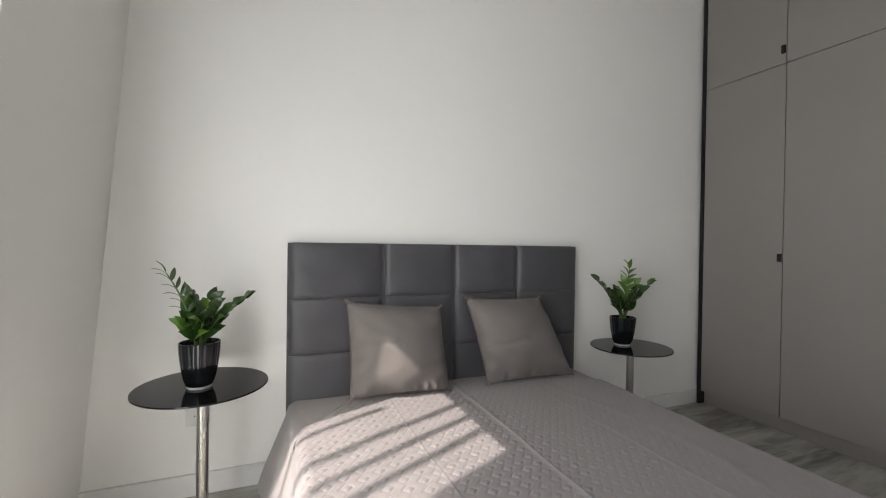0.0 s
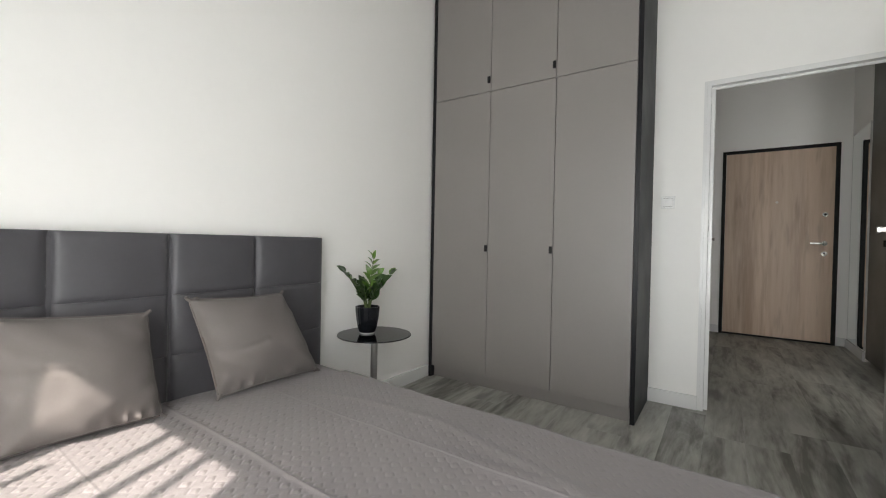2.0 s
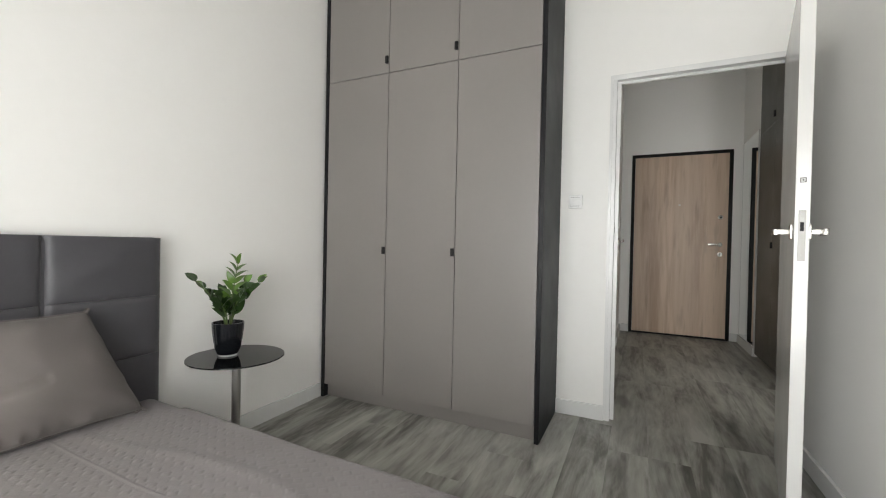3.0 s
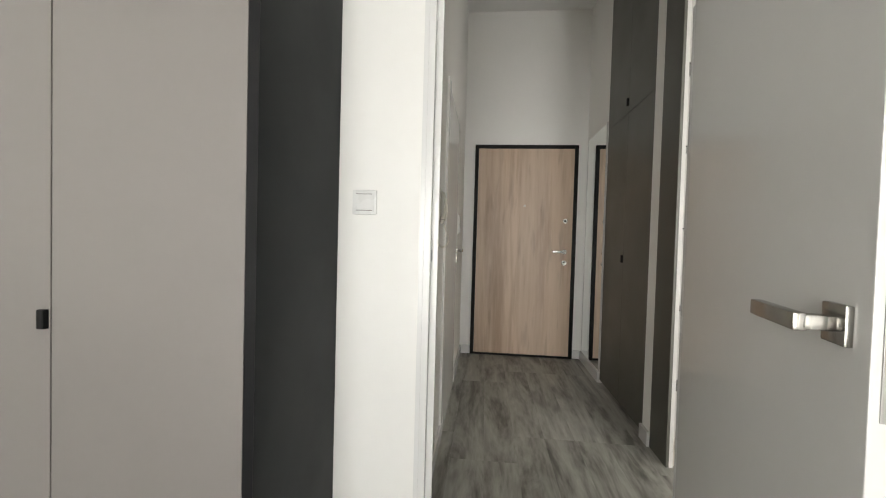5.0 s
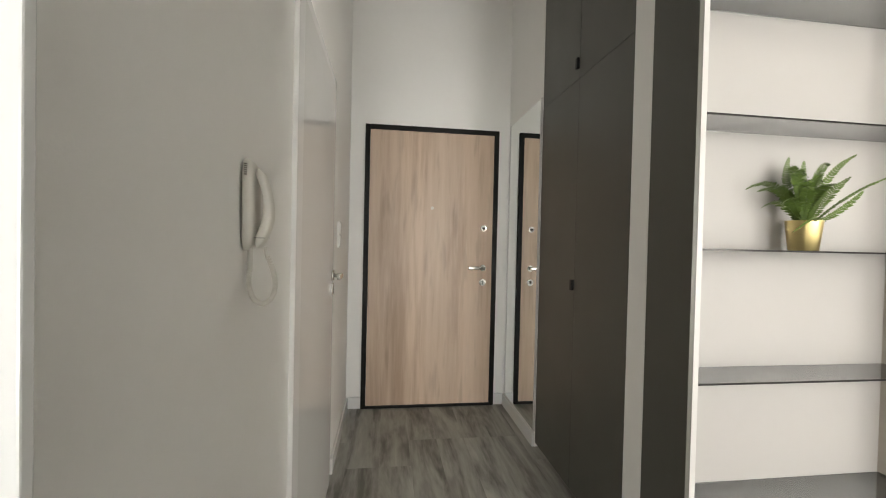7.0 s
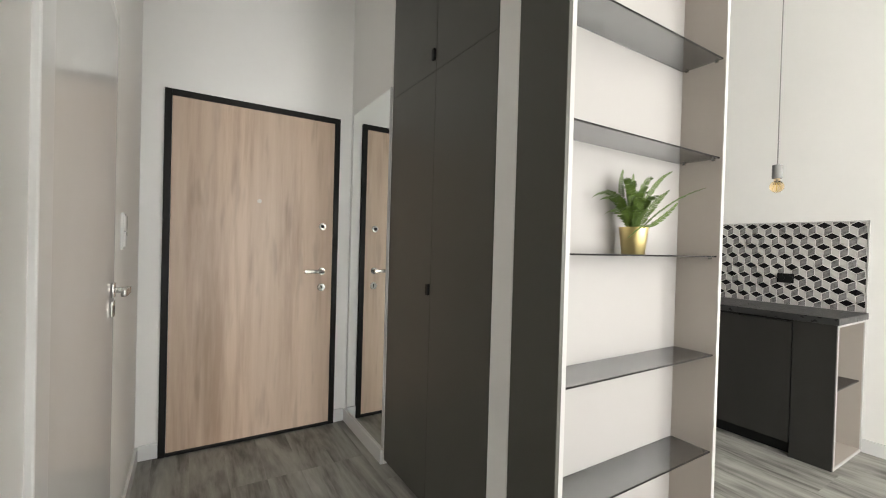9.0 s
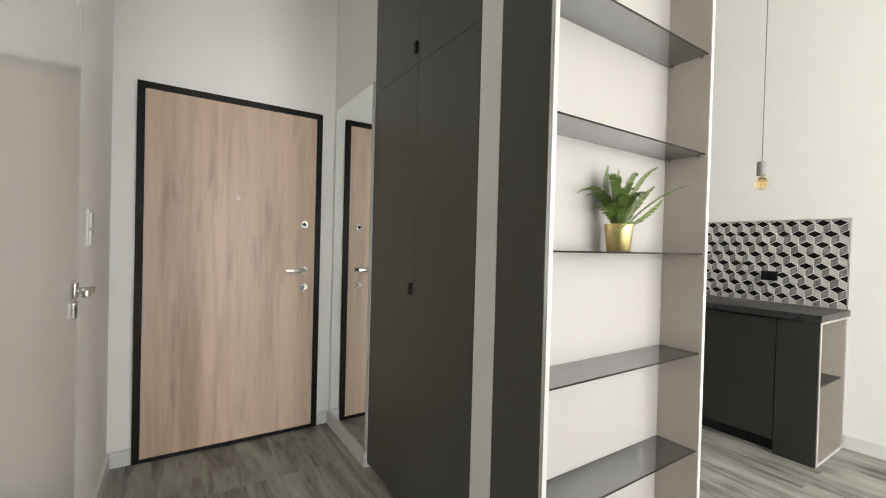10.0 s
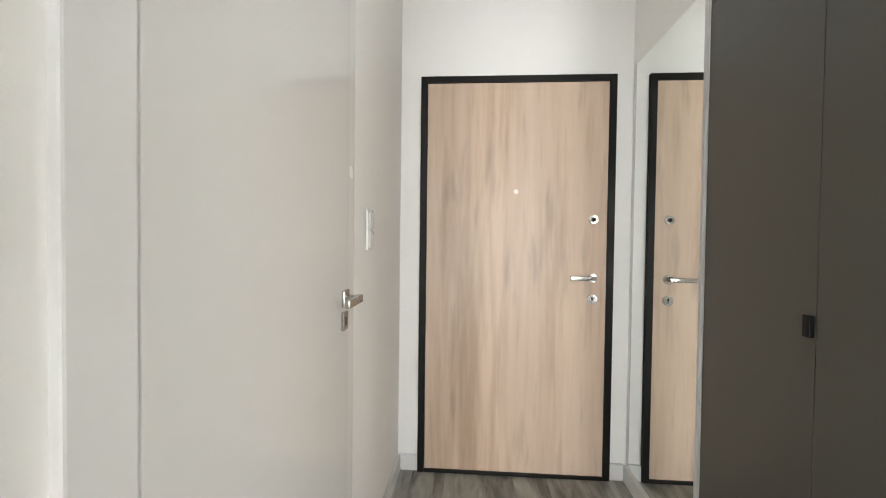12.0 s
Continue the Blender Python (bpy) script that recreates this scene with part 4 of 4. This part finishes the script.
def cushion(corners, thick, seed, label):
    """A square cushion stretched between its four corners (bottom left, bottom right, top right, top left), with a seam welt and creases."""
    bl, br, tr, tl = [Vector(c) for c in corners]
    mid = (bl + br + tr + tl) / 4
    c = thing("cushion", label, "cushion", "cushions on the bed", mid)
    n = ((br - bl).cross(tl - bl)).normalized()
    N = 56
    for name, sgn in (("front_cover", 1), ("back_cover", -1)):
        bm = bmesh.new()
        grid = []
        for j in range(N + 1):
            row = []
            for i in range(N + 1):
                u, v = i / N, j / N
                # edges draw in between the corners
                pu = u + 0.030 * (0.5 - u) * 4 * v * (1 - v) * abs(2 * u - 1) * 1.2
                pv = v + 0.034 * (0.5 - v) * 4 * u * (1 - u) * abs(2 * v - 1) * 1.2
                p = (1 - pv) * ((1 - pu) * bl + pu * br) + pv * ((1 - pu) * tl + pu * tr)
                s = (max(0, 4 * u * (1 - u)) ** 0.46) * (max(0, 4 * v * (1 - v)) ** 0.46)
                edge = 1 - s
                k = 0.008 * noise.noise(Vector((u * 2.6 + seed, v * 2.6, seed * 3.1))) + 0.003 * noise.noise(Vector((u * 6 + seed, v * 5, sgn)))
                k += 0.006 * edge * math.sin((u * 9 + 2 * math.sin(v * 7 + seed)) * 2.2) * (s > 0)
                k += 0.016 * math.exp(-((v - 0.03) / 0.07) ** 2) * max(-0.4, math.sin(u * 38 + 4 * math.sin(u * 7 + seed))) * (0.45 + 0.55 * math.sin(u * 5 + seed) ** 2) + 0.006 * math.exp(-(u / 0.09) ** 2) * math.sin(v * 26 + seed)
                k += 0.0035 * math.sin(5 * (u + v) + seed) * math.sin(9 * (u - v) + 2 * seed) * s
                k -= 0.007 * math.exp(-((v - 0.52 - 0.08 * math.sin(u * 4 + seed)) / 0.03) ** 2) * (u < 0.5) * s
                row.append(bm.verts.new(p + sgn * n * (thick * (0.5 if sgn > 0 else 0.2) * s + (k if s > 0 else 0) * min(1, s * 3)) - mid))
            grid.append(row)
        for j in range(N):
            for i in range(N):
                bm.faces.new((grid[j][i], grid[j][i + 1], grid[j + 1][i + 1], grid[j + 1][i]))
        ob = part(name, bm, LINEN, c, smooth=True)
    def edge_pt(u, v):
        pu = u + 0.030 * (0.5 - u) * 4 * v * (1 - v) * abs(2 * u - 1) * 1.2
        pv = v + 0.034 * (0.5 - v) * 4 * u * (1 - u) * abs(2 * v - 1) * 1.2
        return (1 - pv) * ((1 - pu) * bl + pu * br) + pv * ((1 - pu) * tl + pu * tr) - mid
    loop = [edge_pt(i / 20, 0) for i in range(20)] + [edge_pt(1, i / 20) for i in range(20)] + [edge_pt(1 - i / 20, 1) for i in range(20)] + [edge_pt(0, 1 - i / 20) for i in range(21)]
    part("welt", tube(bmesh.new(), loop, 0.004, 6), LINEN, c, smooth=True)
    for p in (bl, br, tr, tl):
        d = (p - mid).normalized()
        part("corner_tip", tube(bmesh.new(), [p - mid - d * 0.018, p - mid + d * 0.004, p - mid + d * 0.014 + n * 0.004], 0.009, 8, 0.6), LINEN, c, smooth=True)
    zip_pts = [edge_pt(0.0, 0.12 + 0.5 * i / 10) + n * 0.003 for i in range(11)]
    part("zip", tube(bmesh.new(), zip_pts, 0.0045, 6), PIPING, c, "dark zip")
    for u, v, way in ((0.0, 1.0, 1), (0.0, 0.86, 1), (1.0, 0.0, -1)):
        loop = [edge_pt(u, v) + (tr - tl).normalized() * way * (0.012 + 0.022 * i / 5) + n * (0.012 + 0.010 * math.sin(math.pi * i / 5)) + Vector((0, 0, 0.004 * math.sin(i))) for i in range(6)]
        part("stitching", tube(bmesh.new(), loop, 0.0022, 6), PIPING, c, "dark corner stitching")
    return c


cushion(((0.224, 1.800, 0.375), (0.653, 1.790, 0.370), (0.633, 1.869, 0.722), (0.217, 1.872, 0.760)), 0.215, 1.0, "greige linen cushion propped on the headboard, half in sun")
cushion(((0.846, 1.786, 0.373), (1.316, 1.786, 0.370), (1.178, 1.879, 0.743), (0.769, 1.869, 0.757)), 0.215, 4.0, "greige linen cushion leaning askew on the headboard")

# ---- side tables and plants ----


def side_table(at, top):
    t = thing("side_table", "round black glass side table on a chrome column", "side table", "bedside tables", at)
    part("tabletop", lathe(bmesh.new(), [(0.205, top - 0.006), (0.2062, top - 0.005), (0.2062, top - 0.001), (0.2055, top)], steps=96), BLACK_GLASS, t, "black glass top", smooth=True)
    part("column", lathe(bmesh.new(), [(0.019, 0.014), (0.019, top - 0.018)], steps=28), STEEL, t, "chromed tube", smooth=True)
    part("collar", lathe(bmesh.new(), [(0.045, top - 0.018), (0.045, top - 0.0062)], steps=28), STEEL, t, smooth=True)
    part("base_plate", lathe(bmesh.new(), [(0.117, 0.0), (0.120, 0.003), (0.118, 0.009), (0.03, 0.014)], steps=56), BLACK_GLASS, t, smooth=True)
    return t


TABLE_A, TABLE_B = (-0.292, 1.735, 0.515), (1.722, 1.800, 0.472)
side_table((TABLE_A[0], TABLE_A[1], 0), TABLE_A[2])
side_table((TABLE_B[0], TABLE_B[1], 0), TABLE_B[2])


def leaf_mesh(mat):
    bm = bmesh.new()
    n = 7
    mids, ls, rs = [], [], []
    for i in range(n + 1):
        t = i / n
        w = 0.5 * math.sin(math.pi * t ** 0.8) ** 0.8 * (1 - 0.25 * t) if 0 < i < n else 0.0
        z = 0.10 * math.sin(math.pi * t) - 0.10 * t * t
        mids.append(bm.verts.new((t, 0, z - 0.035)))
        if 0 < i < n:
            ls.append(bm.verts.new((t, w * 0.68, z)))
            rs.append(bm.verts.new((t, -w * 0.68, z)))
    for side, sgn in ((ls, 1), (rs, -1)):
        chain = side
        bm.faces.new((mids[0], mids[1], chain[0]) if sgn < 0 else (mids[0], chain[0], mids[1]))
        for i in range(n - 2):
            q = (mids[i + 1], mids[i + 2], chain[i + 1], chain[i])
            bm.faces.new(q if sgn < 0 else q[::-1])
        q = (mids[n - 1], mids[n], chain[n - 2])
        bm.faces.new(q if sgn < 0 else q[::-1])
    me = bpy.data.meshes.new("leaf")
    bm.to_mesh(me)
    bm.free()
    me.materials.append(mat)
    me.shade_smooth()
    return me


LEAF_DARK_MESH, LEAF_LIGHT_MESH = leaf_mesh(LEAF), leaf_mesh(LEAF_LIGHT)


def zz_plant(at, stems, seed, label, pot_r=0.066, pot_h=0.153):
    """Stems: heading in degrees, reach, height, leaf size, first leaf share, young."""
    rng = random.Random(seed)
    p = thing("potted_plant", label, "plant", "bedside plants", at)
    prof = [(pot_r * 0.60, 0.008), (pot_r * 0.64, 0.010), (pot_r * 0.78, pot_h * 0.22), (pot_r * 0.90, pot_h * 0.5), (pot_r * 0.98, pot_h * 0.8), (pot_r, pot_h), (pot_r * 0.94, pot_h), (pot_r * 0.88, pot_h - 0.02)]
    pot = part("pot", lathe(bmesh.new(), prof, steps=96, ribs=20, rib_depth=0.035), POT_BLACK, p, "glossy black ribbed pot", smooth=True)
    part("pot_foot", lathe(bmesh.new(), [(pot_r * 0.60, 0.0), (pot_r * 0.63, 0.003), (pot_r * 0.62, 0.0078)], steps=40), POT_FOOT, pot, "pale foot ring", smooth=True)
    part("soil", lathe(bmesh.new(), [(pot_r * 0.86, pot_h - 0.030), (pot_r * 0.86, pot_h - 0.018), (pot_r * 0.3, pot_h - 0.012)], steps=24), SOIL, p)
    for heading, reach, high, size, first, young in stems:
        a = radians(heading)
        out = Vector((math.cos(a), math.sin(a), 0))
        pts = []
        for i in range(13):
            t = i / 12
            pts.append(out * (0.012 + reach * t ** 1.5) + Vector((0, 0, pot_h - 0.02 + high * (t ** 0.85))))
        part("stem", tube(bmesh.new(), pts, 0.0048, 8, 0.35), STEM, p, smooth=True)
        pairs = 6 if size < 0.062 else 4
        for k in range(pairs):
            t = first + (1 - first) * k / (pairs - 1)
            i = min(int(t * 12), 11)
            f = t * 12 - i
            at_p = pts[i].lerp(pts[i + 1], f)
            d = (pts[i + 1] - pts[i]).normalized()
            side = d.cross(Vector((0, 0, 1)))
            side = side.normalized() if side.length > 0.05 else Vector((-out.y, out.x, 0))
            if size < 0.062:
                side = d.cross(Vector((0.35, 0.94, 0.1))).normalized()
            for s in (1, -1):
                if k == pairs - 1 and s == -1:
                    way = d
                else:
                    way = (d * (0.55 + 0.25 * rng.random()) + side * s * (0.95 - 0.35 * t) + Vector((0, 0, rng.uniform(-0.1, 0.25)))).normalized()
                x = way
                up = (Vector((-0.2, -0.85, 0.6)) - out * 0.3 + side * rng.uniform(-0.5, 0.5)) if size >= 0.062 else (out * -0.4 + Vector((0, 0, 1)) + side * rng.uniform(-0.4, 0.4))
                y = up.cross(x).normalized()
                z = x.cross(y)
                L = size * (1.40 if young and size < 0.062 else 1.14) * (1.05 - 0.40 * t) * rng.uniform(0.85, 1.15)
                m = Matrix.Translation(at_p) @ Matrix((x, y, z)).transposed().to_4x4() @ Matrix.Diagonal((L, L * rng.uniform(0.9, 1.1) * (0.78 if young else 0.42 if size < 0.062 else 1.0), L, 1))
                piece("leaf", LEAF_LIGHT_MESH if young or rng.random() < 0.14 else LEAF_DARK_MESH, p, m)
    return p


zz_plant((TABLE_A[0] - 0.008, TABLE_A[1] - 0.02, TABLE_A[2]), [(200, 0.085, 0.255, 0.061, 0.42, False), (-8, 0.125, 0.165, 0.070, 0.45, False), (60, 0.040, 0.150, 0.074, 0.35, False),
         (-75, 0.045, 0.095, 0.076, 0.30, False), (150, 0.030, 0.170, 0.066, 0.40, False), (-30, 0.070, 0.120, 0.070, 0.35, False), (-130, 0.045, 0.085, 0.070, 0.35, True)], 3, "leafy green zamioculcas in a glossy black pot, one tall bare stem", pot_r=0.061)
zz_plant((TABLE_B[0] - 0.012, TABLE_B[1] + 0.045, TABLE_B[2]), [(155, 0.120, 0.215, 0.080, 0.42, False), (-28, 0.115, 0.200, 0.080, 0.4, False), (15, 0.050, 0.285, 0.0615, 0.40, True),
         (-80, 0.05, 0.14, 0.074, 0.35, False), (80, 0.05, 0.15, 0.074, 0.35, False), (-150, 0.06, 0.12, 0.074, 0.35, False), (5, 0.08, 0.20, 0.064, 0.45, False)], 8, "leafy green zamioculcas in a black pot, bright young shoot")


def fern(at):
    rng = random.Random(5)
    f = thing("potted_fern", "artificial green fern in a shiny gold pot", "plant", at=at)
    part("pot", lathe(bmesh.new(), [(0.040, 0.0), (0.042, 0.002), (0.053, 0.100), (0.0535, 0.104), (0.050, 0.104), (0.048, 0.085)], steps=48), BRASS, f, "gold metal pot", smooth=True)
    part("filler", lathe(bmesh.new(), [(0.047, 0.075), (0.047, 0.086), (0.01, 0.092)], steps=20), SOIL, f)
    across, front = Vector((-0.75, -0.66, 0)), Vector((-0.66, 0.75, 0))

    def frond(root, bend, tip, width):
        bm = bmesh.new()
        N = 30
        at3 = [across * r + front * c + Vector((0, 0, 0.090 + u)) for r, c, u in (root, bend, tip)]
        pts = [at3[0] * (1 - t) ** 2 + at3[1] * 2 * t * (1 - t) + at3[2] * t * t for t in (i / N for i in range(N + 1))]
        tube(bm, pts, 0.0013, 5, 0.4)
        span = (pts[-1] - pts[0])
        for i in range(2, N):
            t = i / N
            d = (pts[i + 1] - pts[i]).normalized()
            side = d.cross(Vector((0.35, -0.3, 1)) if abs(d.z) < 0.9 else Vector((1, 0, 0.2))).normalized()
            L = width * math.sin(math.pi * (0.14 + 0.83 * t)) ** 0.8
            half = 0.52 * (pts[i + 1] - pts[i]).length
            for s in (1, -1):
                way = (side * s + d * 0.35 + Vector((0, 0, rng.uniform(-0.25, 0.1)))).normalized()
                q = [pts[i] - d * half * 0.6, pts[i] + way * L * 0.55 - d * half, pts[i] + way * L + d * half * 0.3, pts[i] + way * L * 0.6 + d * half, pts[i] + d * half * 0.6]
                bm.faces.new([bm.verts.new(v) for v in q])
        me = bpy.data.meshes.new("frond")
        bm.to_mesh(me)
        bm.free()
        me.materials.append(FERN)
        new("frond", me).parent = f

    # long outer fronds, then the dense short ones
    for bend, tip in (((-0.07, 0.07, 0.20), (-0.16, 0.11, 0.120)), ((-0.06, 0.05, 0.16), (-0.13, 0.07, 0.115)), ((-0.06, 0.05, 0.12), (-0.115, 0.09, 0.055)),
                      ((-0.07, 0.02, 0.14), (-0.045, 0.01, 0.240)), ((-0.01, 0.0, 0.15), (-0.005, -0.01, 0.225)), ((0.0, 0.02, 0.17), (0.045, 0.02, 0.165)),
                      ((0.045, 0.01, 0.19), (0.125, 0.02, 0.225)), ((0.12, 0.0, 0.13), (0.245, 0.0, 0.165)), ((0.09, 0.03, 0.03), (0.14, 0.05, 0.105)),
                      ((0.0, 0.06, 0.17), (0.02, 0.11, 0.105)), ((-0.03, 0.06, 0.14), (-0.06, 0.10, 0.055)), ((0.04, 0.05, 0.18), (0.075, 0.09, 0.10)),
                      ((0.05, 0.05, 0.10), (0.11, 0.06, 0.15))):
        frond((tip[0] * 0.06, tip[1] * 0.06, -0.005), bend, tip, rng.uniform(0.019, 0.026) if tip[0] < 0.2 else 0.011)
    frond((0.02, 0.035, 0.0), (0.055, 0.09, 0.055), (-0.03, 0.075, -0.030), 0.012)
    for k in range(34):
        a = k * 2.399
        r, c = math.cos(a), math.sin(a)
        reach = rng.uniform(0.05, 0.105) * (0.6 if c < 0 else 1.0)
        up = rng.uniform(0.05, 0.20)
        frond((r * 0.012, c * 0.012, -0.005), (r * reach * 0.5, c * reach * 0.5, up * 1.1 + 0.02), (r * reach, c * reach, up), rng.uniform(0.017, 0.023))


fern((4.020, -1.385, 1.254))

# ---- backsplash tiles ----
splash = tagged(part("backsplash", boxes((3.874, 4.96, -3.669, -3.659, 0.904, 1.500)), GROUT), "black, white and grey cube-pattern tiled backsplash", "backsplash", "", "structure")
tile_edge = tagged(part("trim", boxes((3.868, 3.8738, -3.669, -3.654, 0.904, 1.503), (3.868, 4.96, -3.669, -3.654, 1.5005, 1.504)), WHITE_EDGE), "white tile edging", "trim", "", "structure")


def clip(points, axis, limit, keep_above):
    """Cuts a polygon of (x, z) at a line along one axis."""
    out = []
    for p, q in zip(points, points[1:] + points[:1]):
        a, b = p[axis] - limit, q[axis] - limit
        if not keep_above:
            a, b = -a, -b
        if a >= 0:
            out.append(p)
        if a * b < 0:
            t = a / (a - b)
            out.append((p[0] + (q[0] - p[0]) * t, p[1] + (q[1] - p[1]) * t))
    return out


E_ = 0.0496
hx = E_ * math.sqrt(3) / 2
# from the room x runs to the left, so the light face lies to +x
FACES = (([(0, 0), (hx, E_ / 2), (0, E_), (-hx, E_ / 2)], TILE_BLACK), ([(0, 0), (hx, E_ / 2), (hx, -E_ / 2), (0, -E_)], TILE_LIGHT), ([(0, 0), (-hx, E_ / 2), (-hx, -E_ / 2), (0, -E_)], TILE_GREY))
WHOLE = {}
for r in range(10):
    for c in range(14):
        x, z = 3.880 + c * 2 * hx + (hx if r % 2 else 0), 0.930 + r * 1.5 * E_
        for k, (face, mat) in enumerate(FACES):
            mid = (sum(p[0] for p in face) / 4, sum(p[1] for p in face) / 4)
            pts = [(mid[0] + (p[0] - mid[0]) * 0.88, mid[1] + (p[1] - mid[1]) * 0.88) for p in face]
            full = all(3.877 < x + p[0] < 4.957 and 0.906 < z + p[1] < 1.498 for p in pts)
            if not full:
                for axis, off, limit, above in ((0, x, 3.877, True), (0, x, 4.957, False), (1, z, 0.906, True), (1, z, 1.498, False)):
                    pts = clip(pts, axis, limit - off, above) if pts else pts
                if len(pts) < 3:
                    continue
            if not full or k not in WHOLE:
                bm = bmesh.new()
                f = [bm.verts.new((p[0], 0.0035, p[1])) for p in pts]
                b = [bm.verts.new((p[0], 0.0, p[1])) for p in pts]
                bm.faces.new(f)
                for i in range(len(pts)):
                    bm.faces.new((f[i], b[i], b[(i + 1) % len(pts)], f[(i + 1) % len(pts)]))
                me = mesh_of(bm, mat)
                if full:
                    WHOLE[k] = me
            piece("tile", WHOLE[k] if full else me, splash, Matrix.Translation((x, -3.659, z)))

# ---- floor planks, running from the bedroom to the entrance ----
PLANKS = {}


def plank(x0, x1, y0, y1):
    key = (round(x1 - x0, 3), round(y1 - y0, 3))
    if key not in PLANKS:
        bm = bmesh.new()
        w, h = key
        lo = [bm.verts.new(p) for p in ((0, 0, -0.004), (w, 0, -0.004), (w, h, -0.004), (0, h, -0.004))]
        g = 0.0002
        hi = [bm.verts.new(p) for p in ((g, g, 0), (w - g, g, 0), (w - g, h - g, 0), (g, h - g, 0))]
        bm.faces.new(hi)
        for i in range(4):
            bm.faces.new((lo[i], lo[(i + 1) % 4], hi[(i + 1) % 4], hi[i]))
        PLANKS[key] = mesh_of(bm, FLOOR)
    piece("plank", PLANKS[key], floor, Matrix.Translation((x0, y0, 0)))


rng = random.Random(11)
y = -3.67
while y < 2.0:
    y2 = min(y + 0.178, 2.0)
    lo = -0.74
    hi = 2.98 if y > 0.33 else 5.90
    x = lo - rng.choice((0.0, 0.3, 0.6, 0.9))
    while x < hi:
        a, b = max(x, lo), min(x + 1.22, hi)
        if b - a > 0.02:
            plank(a, b, y, y2)
        x += 1.22
    y = y2
